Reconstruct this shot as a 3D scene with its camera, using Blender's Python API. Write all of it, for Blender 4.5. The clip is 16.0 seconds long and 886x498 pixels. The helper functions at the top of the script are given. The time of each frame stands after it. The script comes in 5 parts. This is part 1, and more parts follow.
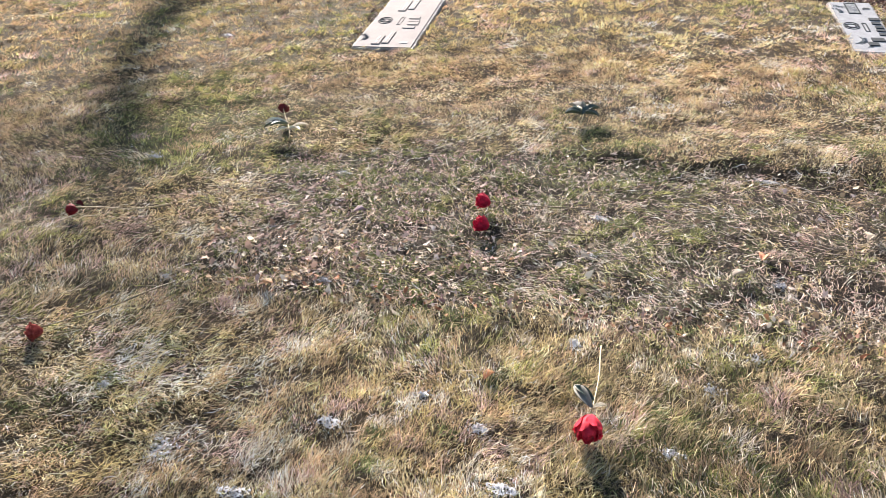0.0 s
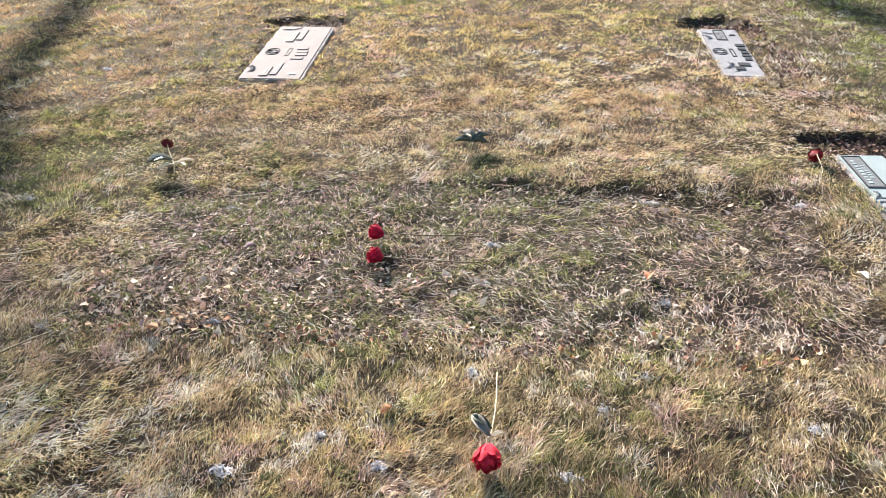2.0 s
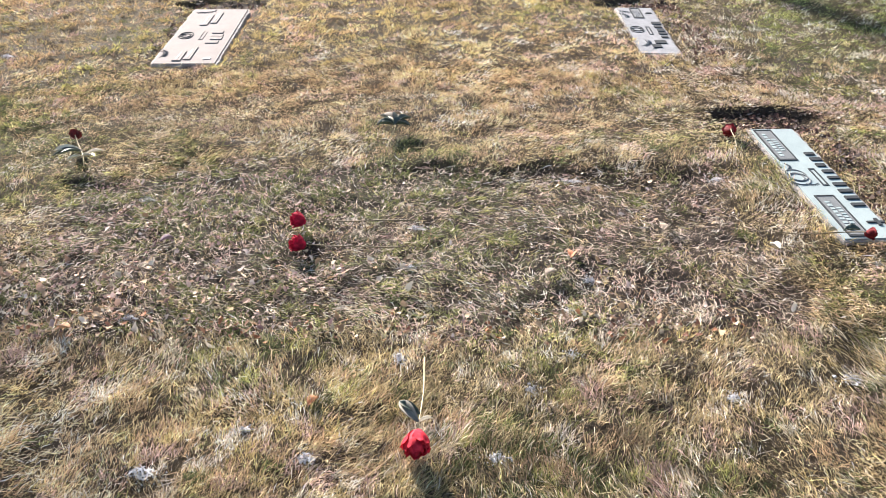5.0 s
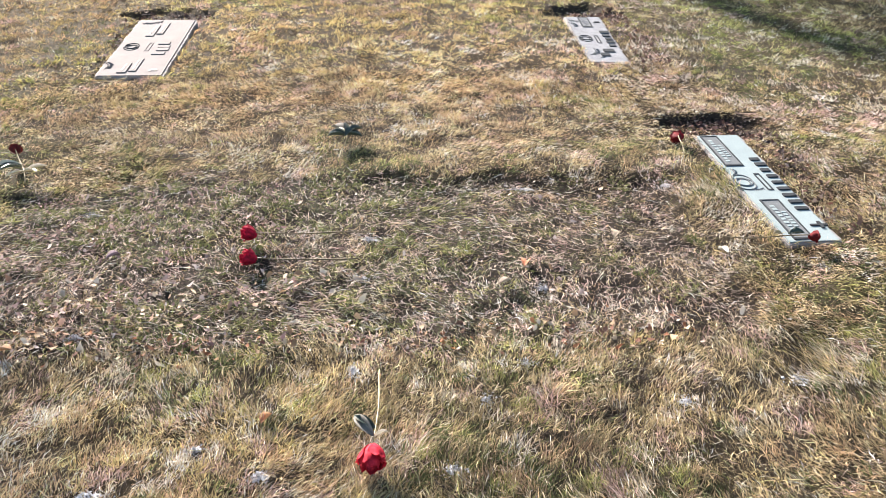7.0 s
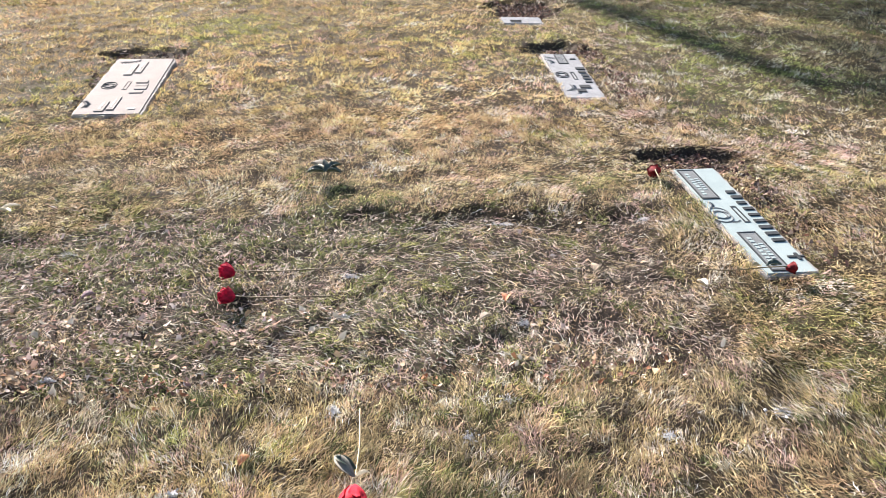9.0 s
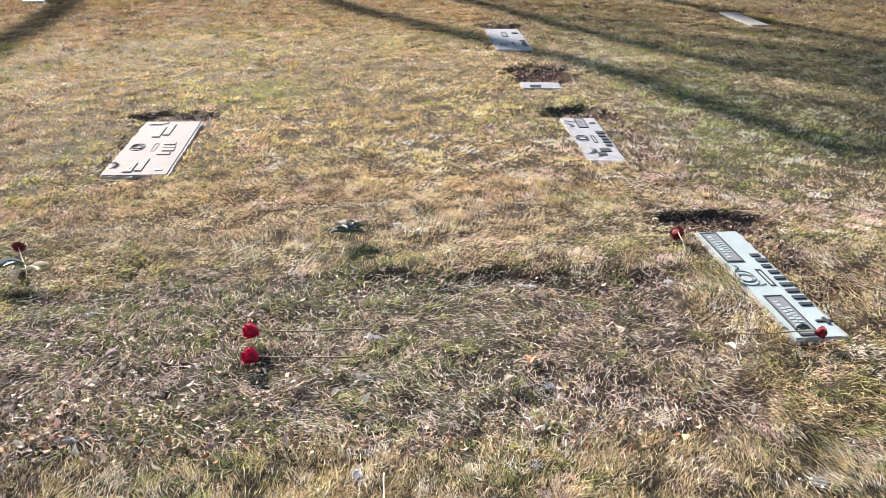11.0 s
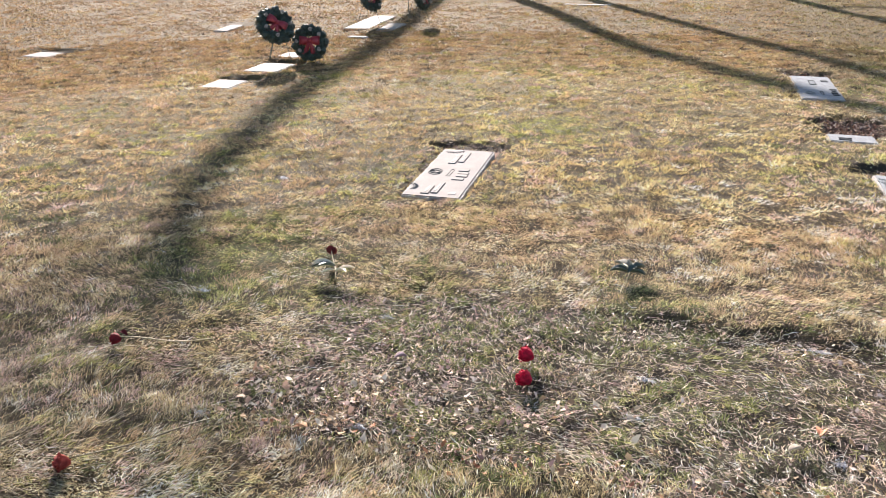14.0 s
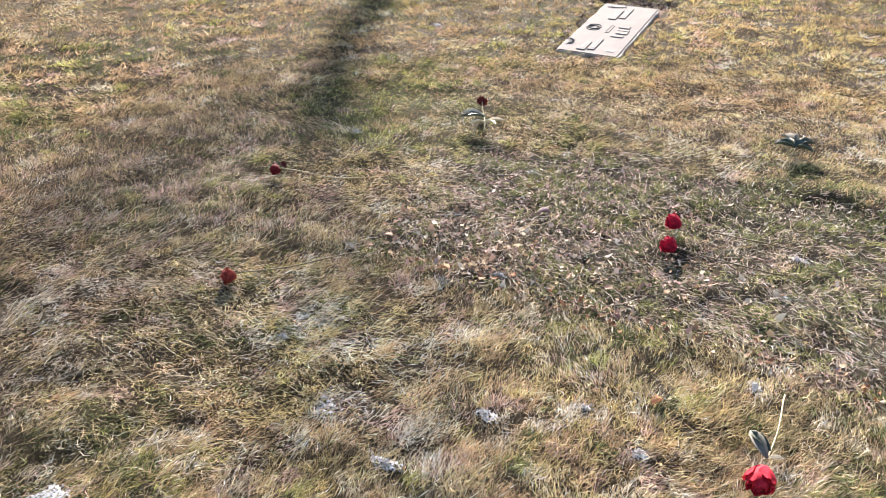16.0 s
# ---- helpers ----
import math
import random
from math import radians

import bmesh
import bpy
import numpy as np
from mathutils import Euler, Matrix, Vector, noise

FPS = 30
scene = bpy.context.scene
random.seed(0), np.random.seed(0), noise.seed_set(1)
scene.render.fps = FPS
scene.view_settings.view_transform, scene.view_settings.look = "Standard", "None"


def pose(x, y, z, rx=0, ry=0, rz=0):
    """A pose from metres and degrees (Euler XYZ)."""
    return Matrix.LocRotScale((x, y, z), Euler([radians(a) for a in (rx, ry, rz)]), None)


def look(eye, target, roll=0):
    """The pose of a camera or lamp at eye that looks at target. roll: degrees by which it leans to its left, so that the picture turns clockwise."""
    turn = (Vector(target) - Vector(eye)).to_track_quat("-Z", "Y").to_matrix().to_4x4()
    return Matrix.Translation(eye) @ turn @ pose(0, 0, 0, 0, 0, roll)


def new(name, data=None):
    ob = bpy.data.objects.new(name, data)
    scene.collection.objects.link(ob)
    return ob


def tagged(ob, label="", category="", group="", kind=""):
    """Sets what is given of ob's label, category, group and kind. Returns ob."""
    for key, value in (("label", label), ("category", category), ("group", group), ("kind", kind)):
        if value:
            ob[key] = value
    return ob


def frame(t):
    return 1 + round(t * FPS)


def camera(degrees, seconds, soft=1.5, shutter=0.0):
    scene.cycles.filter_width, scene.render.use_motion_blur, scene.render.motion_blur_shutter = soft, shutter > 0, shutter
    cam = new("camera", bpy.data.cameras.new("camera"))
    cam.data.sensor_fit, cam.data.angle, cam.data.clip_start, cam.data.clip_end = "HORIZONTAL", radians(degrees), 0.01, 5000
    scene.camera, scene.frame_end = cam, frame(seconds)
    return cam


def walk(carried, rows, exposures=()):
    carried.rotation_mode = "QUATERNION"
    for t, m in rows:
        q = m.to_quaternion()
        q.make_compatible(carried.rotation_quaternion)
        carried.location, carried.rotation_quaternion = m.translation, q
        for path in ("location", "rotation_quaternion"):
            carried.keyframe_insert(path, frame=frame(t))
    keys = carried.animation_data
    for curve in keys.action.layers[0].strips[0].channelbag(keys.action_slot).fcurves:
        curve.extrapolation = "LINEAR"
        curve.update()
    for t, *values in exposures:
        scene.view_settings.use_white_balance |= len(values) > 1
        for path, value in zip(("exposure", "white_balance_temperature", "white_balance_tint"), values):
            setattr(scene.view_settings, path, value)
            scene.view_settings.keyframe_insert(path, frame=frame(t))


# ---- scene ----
cam = camera(59.0, 16.0, soft=0.6)
PATH = [
    (0, (0.576, 0.005, 1.637), (0.213, 1.627, 0.525), -2.6),
    (0.5, (0.589, 0.011, 1.645), (0.289, 1.658, 0.551), -2.1),
    (1, (0.601, 0.019, 1.648), (0.365, 1.687, 0.57), -1.7),
    (1.5, (0.604, 0.028, 1.647), (0.429, 1.711, 0.58), -1.2),
    (2, (0.611, 0.035, 1.647), (0.487, 1.724, 0.583), -0.6),
    (2.5, (0.611, 0.044, 1.642), (0.529, 1.733, 0.574), -0.1),
    (3, (0.607, 0.052, 1.641), (0.56, 1.735, 0.561), 0.2),
    (3.5, (0.606, 0.059, 1.641), (0.588, 1.733, 0.546), 0.5),
    (4, (0.616, 0.061, 1.638), (0.62, 1.729, 0.533), 0.5),
    (6.5, (0.658, 0.066, 1.642), (0.786, 1.738, 0.552), 1.1),
    (7, (0.655, 0.074, 1.641), (0.813, 1.748, 0.558), 1.4),
    (7.5, (0.653, 0.082, 1.637), (0.839, 1.76, 0.564), 1.5),
    (8, (0.659, 0.084, 1.636), (0.868, 1.769, 0.579), 1.7),
    (10.5, (0.64, 0.088, 1.64), (0.849, 1.861, 0.738), 1.4),
    (11, (0.625, 0.09, 1.637), (0.799, 1.882, 0.768), 1.3),
    (11.5, (0.613, 0.088, 1.638), (0.74, 1.899, 0.798), 1.1),
    (12, (0.605, 0.079, 1.639), (0.661, 1.907, 0.83), 0.7),
    (12.5, (0.6, 0.068, 1.641), (0.557, 1.907, 0.858), 0.4),
    (13, (0.584, 0.063, 1.642), (0.415, 1.903, 0.875), 0.0),
    (13.5, (0.559, 0.051, 1.64), (0.236, 1.871, 0.875), -0.3),
    (14, (0.535, 0.029, 1.637), (0.053, 1.804, 0.853), -0.5),
    (14.5, (0.515, -0.004, 1.632), (-0.103, 1.706, 0.799), -0.5),
    (15, (0.507, -0.024, 1.63), (-0.205, 1.609, 0.72), -0.6),
    (15.5, (0.499, -0.014, 1.617), (-0.254, 1.544, 0.614), -0.7),
    (16, (0.496, -0.01, 1.61), (-0.249, 1.491, 0.518), -0.7),
]
walk(cam, [(t, look(e, g, r)) for t, e, g, r in PATH])

# ---------------------------------------------------------------- world and sun
SUN_EL = radians(23.0)
SHADE = Vector((0.41, -0.912))            # the way shadows fall on the ground
COT = 1.0 / math.tan(SUN_EL)

world = bpy.data.worlds.new("winter_sky")
scene.world = world
world.use_nodes = True
wn = world.node_tree
sky = wn.nodes.new("ShaderNodeTexSky")
sky.sky_type = "NISHITA"
sky.sun_disc = False
sky.sun_elevation = SUN_EL
sky.sun_rotation = math.atan2(-SHADE.x, -SHADE.y)
sky.air_density = 1.0
sky.dust_density = 1.0
wn.nodes["Background"].inputs["Strength"].default_value = 0.060
wn.links.new(sky.outputs["Color"], wn.nodes["Background"].inputs["Color"])

sun_data = bpy.data.lights.new("sun", "SUN")
sun_data.energy = 5.0
sun_data.angle = radians(0.8)
sun_data.color = (1.0, 0.895, 0.83)
sun = new("sun", sun_data)
sun.matrix_world = look((-SHADE.x * COT * 40, -SHADE.y * COT * 40, 40), (0, 0, 0))
scene.view_settings.exposure = 2.16

# ---------------------------------------------------------------- materials


def material(name, rough=0.7, metal=0.0, spec=0.5):
    m = bpy.data.materials.new(name)
    m.use_nodes = True
    b = m.node_tree.nodes["Principled BSDF"]
    b.inputs["Roughness"].default_value = rough
    b.inputs["Metallic"].default_value = metal
    b.inputs["Specular IOR Level"].default_value = spec
    return m, m.node_tree, b


def ramp_noise(nt, scale, stops, detail=6.0, rough=0.6, coord="Object"):
    """A noise of that scale per metre, run through a colour ramp."""
    tc = nt.nodes.new("ShaderNodeTexCoord")
    no = nt.nodes.new("ShaderNodeTexNoise")
    no.inputs["Scale"].default_value = scale
    no.inputs["Detail"].default_value = detail
    no.inputs["Roughness"].default_value = rough
    nt.links.new(tc.outputs[coord], no.inputs["Vector"])
    cr = nt.nodes.new("ShaderNodeValToRGB")
    el = cr.color_ramp.elements
    while len(el) < len(stops):
        el.new(0.5)
    for e, (p, c) in zip(el, stops):
        e.position, e.color = p, (*c, 1.0)
    nt.links.new(no.outputs["Fac"], cr.inputs["Fac"])
    return no, cr


def mix_rgb(nt, a, b, fac, mode="MIX"):
    mx = nt.nodes.new("ShaderNodeMix")
    mx.data_type, mx.blend_type = "RGBA", mode
    if isinstance(fac, float):
        mx.inputs["Factor"].default_value = fac
    else:
        nt.links.new(fac, mx.inputs["Factor"])
    nt.links.new(a, mx.inputs["A"])
    nt.links.new(b, mx.inputs["B"])
    return mx.outputs["Result"]


def add_bump(nt, b, height, strength, distance):
    bp = nt.nodes.new("ShaderNodeBump")
    bp.inputs["Strength"].default_value = strength
    bp.inputs["Distance"].default_value = distance
    nt.links.new(height, bp.inputs["Height"])
    nt.links.new(bp.outputs["Normal"], b.inputs["Normal"])


def two_scale(name, s1, stops1, s2, stops2, rough=0.7, fac=0.5, bump=0.4, dist=0.004, metal=0.0, spec=0.5, mode="MIX"):
    m, nt, b = material(name, rough, metal, spec)
    n1, c1 = ramp_noise(nt, s1, stops1)
    n2, c2 = ramp_noise(nt, s2, stops2, 8.0, 0.7)
    nt.links.new(mix_rgb(nt, c1.outputs["Color"], c2.outputs["Color"], fac, mode), b.inputs["Base Color"])
    if bump:
        add_bump(nt, b, n2.outputs["Fac"], bump, dist)
    return m


def blade_material(name, rough=0.55, through_light=0.35, spec=0.3):
    """Leaves and blades coloured one by one by the mesh's own colour, with light shining through them."""
    m, nt, b = material(name, rough, 0.0, spec)
    at = nt.nodes.new("ShaderNodeAttribute")
    at.attribute_name = "tone"
    nt.links.new(at.outputs["Color"], b.inputs["Base Color"])
    tr = nt.nodes.new("ShaderNodeBsdfTranslucent")
    nt.links.new(at.outputs["Color"], tr.inputs["Color"])
    ms = nt.nodes.new("ShaderNodeMixShader")
    ms.inputs["Fac"].default_value = through_light
    nt.links.new(b.outputs["BSDF"], ms.inputs[1])
    nt.links.new(tr.outputs["BSDF"], ms.inputs[2])
    nt.links.new(ms.outputs["Shader"], nt.nodes["Material Output"].inputs["Surface"])
    return m


MAT_GRASS = blade_material("dry_grass", 0.7, 0.30, 0.06)
MAT_LITTER = blade_material("dead_leaf", 0.75, 0.2, 0.2)

# bare soil and thatch under the blades, toned by the mesh's own colour
MAT_SOIL, nt, b = material("soil_and_thatch", 0.95, 0.0, 0.1)
at = nt.nodes.new("ShaderNodeAttribute")
at.attribute_name = "tone"
n1, c1 = ramp_noise(nt, 95.0, [(0.3, (0.25, 0.24, 0.22)), (0.5, (0.9, 0.9, 0.9)), (0.72, (1.5, 1.45, 1.4))], 8.0, 0.75)
nt.links.new(mix_rgb(nt, at.outputs["Color"], c1.outputs["Color"], 1.0, "MULTIPLY"), b.inputs["Base Color"])
add_bump(nt, b, n1.outputs["Fac"], 0.8, 0.012)

MAT_PALE = two_scale("pale_granite", 9.0, [(0.35, (0.145, 0.130, 0.122)), (0.65, (0.190, 0.173, 0.163))],
                     420.0, [(0.35, (0.10, 0.092, 0.088)), (0.6, (0.26, 0.24, 0.23))], 0.85, 0.45, 0.3, 0.001, spec=0.12)
# blue-green base tint stands in for the sky's reflection on the stone
MAT_SKYGREY = two_scale("grey_granite", 8.0, [(0.35, (0.155, 0.205, 0.205)), (0.65, (0.225, 0.285, 0.282))],
                     400.0, [(0.35, (0.17, 0.20, 0.205)), (0.6, (0.36, 0.405, 0.405))], 0.5, 0.4, 0.2, 0.001, spec=0.4)
MAT_SLATE = two_scale("mottled_grey_granite", 16.0, [(0.35, (0.19, 0.195, 0.205)), (0.65, (0.31, 0.315, 0.325))],
                      300.0, [(0.35, (0.10, 0.106, 0.112)), (0.6, (0.30, 0.31, 0.32))], 0.85, 0.5, 0.3, 0.001, spec=0.0)
MAT_ROCK = two_scale("rough_cut_granite", 12.0, [(0.3, (0.17, 0.155, 0.145)), (0.7, (0.30, 0.28, 0.26))],
                     90.0, [(0.3, (0.12, 0.11, 0.105)), (0.7, (0.36, 0.34, 0.33))], 0.85, 0.5, 1.0, 0.01)
# letter tones darker than the stone, standing in for shade on carved strokes
MAT_DARKLET = two_scale("dark_lettering", 30.0, [(0.3, (0.018, 0.022, 0.026)), (0.7, (0.045, 0.052, 0.058))],
                        300.0, [(0.3, (0.01, 0.012, 0.014)), (0.7, (0.07, 0.075, 0.08))], 0.9, 0.4, 0.3, 0.001, spec=0.1)
MAT_GREYLET = two_scale("grey_carved_lettering", 30.0, [(0.3, (0.16, 0.15, 0.145)), (0.7, (0.28, 0.265, 0.255))],
                        300.0, [(0.3, (0.12, 0.11, 0.11)), (0.7, (0.32, 0.3, 0.29))], 0.7, 0.4, 0.3, 0.001)
MAT_PANEL = two_scale("etched_grey_panel", 40.0, [(0.3, (0.085, 0.095, 0.10)), (0.7, (0.16, 0.175, 0.18))],
                      350.0, [(0.3, (0.05, 0.055, 0.06)), (0.7, (0.22, 0.235, 0.24))], 0.9, 0.5, 0.3, 0.001, spec=0.1)


def petal_material(name, deep, bright, rough=0.6):
    m, nt, b = material(name, rough, 0.0, 0.15)
    n, c = ramp_noise(nt, 60.0, [(0.3, deep), (0.62, bright)])
    nt.links.new(c.outputs["Color"], b.inputs["Base Color"])
    tr = nt.nodes.new("ShaderNodeBsdfTranslucent")
    nt.links.new(c.outputs["Color"], tr.inputs["Color"])
    ms = nt.nodes.new("ShaderNodeMixShader")
    ms.inputs["Fac"].default_value = 0.15
    nt.links.new(b.outputs["BSDF"], ms.inputs[1])
    nt.links.new(tr.outputs["BSDF"], ms.inputs[2])
    nt.links.new(ms.outputs["Shader"], nt.nodes["Material Output"].inputs["Surface"])
    return m


MAT_PETAL = petal_material("red_rose_petal", (0.13, 0.002, 0.014), (0.40, 0.010, 0.038), 0.75)
MAT_BRIGHTPETAL = petal_material("bright_red_rose_petal", (0.26, 0.006, 0.018), (0.62, 0.030, 0.055), 0.7)
MAT_WILT = petal_material("dried_red_petal", (0.06, 0.004, 0.008), (0.18, 0.014, 0.018), 0.7)
MAT_GREYLEAF = two_scale("grey_dry_leaf", 50.0, [(0.3, (0.10, 0.095, 0.075)), (0.7, (0.26, 0.24, 0.20))],
                         260.0, [(0.3, (0.08, 0.075, 0.06)), (0.7, (0.30, 0.28, 0.24))], 0.75, 0.4, 0.3, 0.001, spec=0.2)
MAT_FADED = petal_material("faded_brownish_petal", (0.11, 0.014, 0.014), (0.30, 0.055, 0.045), 0.8)
MAT_WITHERED = petal_material("withered_dark_petal", (0.03, 0.005, 0.007), (0.10, 0.014, 0.014), 0.75)
MAT_STEM = two_scale("pale_dry_stem", 40.0, [(0.3, (0.22, 0.17, 0.09)), (0.7, (0.36, 0.29, 0.17))],
                     200.0, [(0.3, (0.22, 0.18, 0.08)), (0.7, (0.5, 0.42, 0.25))], 0.6, 0.4, 0.3, 0.001)
MAT_BROWNSTEM = two_scale("brown_dry_stem", 40.0, [(0.3, (0.07, 0.055, 0.03)), (0.7, (0.16, 0.12, 0.065))],
                          200.0, [(0.3, (0.05, 0.04, 0.02)), (0.7, (0.2, 0.15, 0.08))], 0.6, 0.4, 0.3, 0.001)
MAT_DARKLEAF = two_scale("dark_green_leaf", 50.0, [(0.3, (0.018, 0.03, 0.022)), (0.7, (0.045, 0.07, 0.05))],
                         260.0, [(0.3, (0.015, 0.025, 0.02)), (0.7, (0.06, 0.085, 0.065))], 0.4, 0.4, 0.3, 0.001)
MAT_PALELEAF = two_scale("bleached_dry_leaf", 50.0, [(0.3, (0.50, 0.43, 0.30)), (0.7, (0.70, 0.62, 0.47))],
                         260.0, [(0.3, (0.42, 0.35, 0.24)), (0.7, (0.74, 0.68, 0.55))], 0.6, 0.4, 0.3, 0.001)
MAT_NEEDLE = two_scale("dark_evergreen_needles", 20.0, [(0.3, (0.008, 0.016, 0.012)), (0.7, (0.022, 0.038, 0.026))],
                       160.0, [(0.3, (0.006, 0.012, 0.009)), (0.7, (0.03, 0.048, 0.034))], 0.6, 0.5, 0.0)
MAT_RIBBON = two_scale("red_velvet_ribbon", 12.0, [(0.3, (0.12, 0.004, 0.012)), (0.7, (0.27, 0.012, 0.024))],
                       220.0, [(0.3, (0.12, 0.004, 0.01)), (0.7, (0.40, 0.03, 0.04))], 0.5, 0.4, 0.2, 0.001)
MAT_FROSTCONE = two_scale("frosted_cone_scale", 60.0, [(0.3, (0.16, 0.13, 0.12)), (0.7, (0.34, 0.31, 0.29))],
                          300.0, [(0.3, (0.12, 0.10, 0.09)), (0.7, (0.62, 0.60, 0.58))], 0.6, 0.4, 0.2, 0.001)
MAT_WIRE = two_scale("green_painted_wire", 40.0, [(0.3, (0.02, 0.035, 0.025)), (0.7, (0.05, 0.07, 0.05))],
                     200.0, [(0.3, (0.015, 0.02, 0.015)), (0.7, (0.08, 0.09, 0.07))], 0.45, 0.4, 0.0)
MAT_BARK = two_scale("furrowed_bark", 3.0, [(0.3, (0.06, 0.045, 0.035)), (0.7, (0.14, 0.11, 0.085))],
                     28.0, [(0.3, (0.04, 0.03, 0.024)), (0.7, (0.17, 0.14, 0.11))], 0.9, 0.5, 1.0, 0.03)
MAT_SNOW = two_scale("old_granular_snow", 30.0, [(0.3, (0.36, 0.37, 0.41)), (0.7, (0.56, 0.57, 0.61))],
                     300.0, [(0.3, (0.32, 0.34, 0.38)), (0.7, (0.66, 0.68, 0.72))], 0.6, 0.5, 0.8, 0.006)

# ---------------------------------------------------------------- small builders


def link_mesh(name, bm, mat, parent=None, label="", smooth=False):
    me = bpy.data.meshes.new(name)
    bm.normal_update()
    bm.to_mesh(me)
    bm.free()
    if mat:
        me.materials.append(mat)
    if smooth:
        me.polygons.foreach_set("use_smooth", [True] * len(me.polygons))
    ob = new(name, me)
    if parent:
        ob.parent = parent
    if label:
        ob["label"] = label
    return ob


part = link_mesh


def empty(name, x, y, z, rz=0.0):
    e = new(name)
    e.empty_display_size = 0.1
    e.matrix_world = pose(x, y, z, 0, 0, rz)
    return e


def box(bm, x0, x1, y0, y1, z0, z1, bevel=0.0):
    r = bmesh.ops.create_cube(bm, size=1.0)
    vs = r["verts"]
    bmesh.ops.scale(bm, vec=(x1 - x0, y1 - y0, z1 - z0), verts=vs)
    bmesh.ops.translate(bm, vec=((x0 + x1) / 2, (y0 + y1) / 2, (z0 + z1) / 2), verts=vs)
    if bevel:
        es = list({e for v in vs for e in v.link_edges})
        bmesh.ops.bevel(bm, geom=es, offset=bevel, segments=2, affect="EDGES")
    return bm


def tube(bm, pts, radii, sides=6):
    """A closed tapered tube along the points."""
    pts = [Vector(p) for p in pts]
    rings = []
    for i, p in enumerate(pts):
        d = (pts[min(i + 1, len(pts) - 1)] - pts[max(i - 1, 0)]).normalized()
        a = d.cross(Vector((0.3, 0.2, 1.0)) if abs(d.z) < 0.95 else Vector((1, 0, 0))).normalized()
        c = d.cross(a)
        rings.append([bm.verts.new(p + radii[i] * (math.cos(2 * math.pi * k / sides) * a + math.sin(2 * math.pi * k / sides) * c)) for k in range(sides)])
    for r0, r1 in zip(rings, rings[1:]):
        for k in range(sides):
            bm.faces.new((r0[k], r0[(k + 1) % sides], r1[(k + 1) % sides], r1[k]))
    bm.faces.new(list(reversed(rings[0])))
    bm.faces.new(rings[-1])
    return bm


def sheet(bm, rows, thick=0.0):
    """A curved sheet through rows of points; with a thickness it gets a back and edges."""
    grid = [[bm.verts.new(p) for p in r] for r in rows]
    fs = []
    for r0, r1 in zip(grid, grid[1:]):
        for k in range(len(r0) - 1):
            fs.append(bm.faces.new((r0[k], r0[k + 1], r1[k + 1], r1[k])))
    if thick:
        bmesh.ops.recalc_face_normals(bm, faces=fs)
        bmesh.ops.solidify(bm, geom=fs, thickness=thick)
    return bm


# ---------------------------------------------------------------- the lie of the land
# markers: name, left, right, near end, far end, turn in degrees
MARKERS = {
    "L": (-0.976, -0.594, 4.586, 5.686, 0.0),
    "M": (2.286, 2.512, 2.620, 3.650, 1.0),
    "R": (2.030, 2.285, 4.785, 5.770, -3.0),
    "G": (1.930, 2.270, 6.660, 6.880, -3.0),
    "F": (1.950, 2.330, 8.210, 9.400, -2.0),
    "T": (-4.160, -3.810, 7.420, 7.860, 0.0),
    "S": (-4.160, -3.745, 8.400, 8.950, 0.0),
    "S0": (-4.230, -3.930, 9.400, 9.780, 0.0),
    "V": (-4.450, -4.040, 12.200, 13.950, 4.0),
    "V2": (-3.840, -3.560, 12.150, 12.950, 4.0),
    "X": (-3.980, -3.700, 11.300, 11.420, 0.0),
    "U": (-6.380, -6.180, 11.520, 12.250, 6.0),
    "Y": (-4.330, -4.030, 17.350, 18.400, 0.0),
    "Z": (-1.350, -0.450, 16.450, 16.640, 0.0),
    "A": (-7.560, -7.180, 8.720, 9.080, 0.0),
    "B": (5.400, 5.640, 9.800, 10.800, 0.0),
}
# hollows worn at the far ends: middle x, middle y, half width, half depth along y, drop
PITS = [
    (-0.790, 5.83, 0.28, 0.14, 0.035),
    (2.430, 3.83, 0.27, 0.17, 0.050), (2.190, 5.94, 0.25, 0.17, 0.045),
    (2.210, 7.20, 0.29, 0.32, 0.055), (2.160, 9.60, 0.29, 0.20, 0.050),
    (-3.93, 8.02, 0.27, 0.17, 0.05), (-3.95, 9.10, 0.28, 0.16, 0.05), (-6.25, 12.4, 0.3, 0.18, 0.07),
    (-0.9, 17.1, 0.9, 0.25, 0.08), (-7.4, 9.25, 0.35, 0.16, 0.08), (5.57, 10.95, 0.25, 0.14, 0.05),
]
SOIL = -0.035


def smooth01(a, b, v):
    t = np.clip((v - a) / (b - a), 0.0, 1.0)
    return t * t * (3 - 2 * t)


class Waves:
    """Smooth random waves over the plan, of about that wavelength, from -1 to 1."""

    def __init__(self, seed, wavelength, n=14):
        r = np.random.RandomState(seed)
        k = 2 * np.pi / wavelength * r.uniform(0.5, 1.7, n)
        a = r.uniform(0, 2 * np.pi, n)
        self.kx, self.ky, self.p = k * np.cos(a), k * np.sin(a), r.uniform(0, 2 * np.pi, n)

    def __call__(self, x, y):
        s = 0.0
        for kx, ky, p in zip(self.kx, self.ky, self.p):
            s = s + np.sin(kx * x + ky * y + p)
        return s / (len(self.kx) ** 0.5 * 1.3)


W_A, W_B, W_C, W_D, W_E, W_F = (Waves(11, 3.2), Waves(12, 1.1), Waves(13, 0.42), Waves(14, 0.16), Waves(15, 1.7), Waves(16, 0.75))
FLOW1, FLOW2 = Waves(21, 1.4), Waves(22, 0.5)
CLUMP2 = Waves(24, 0.20)


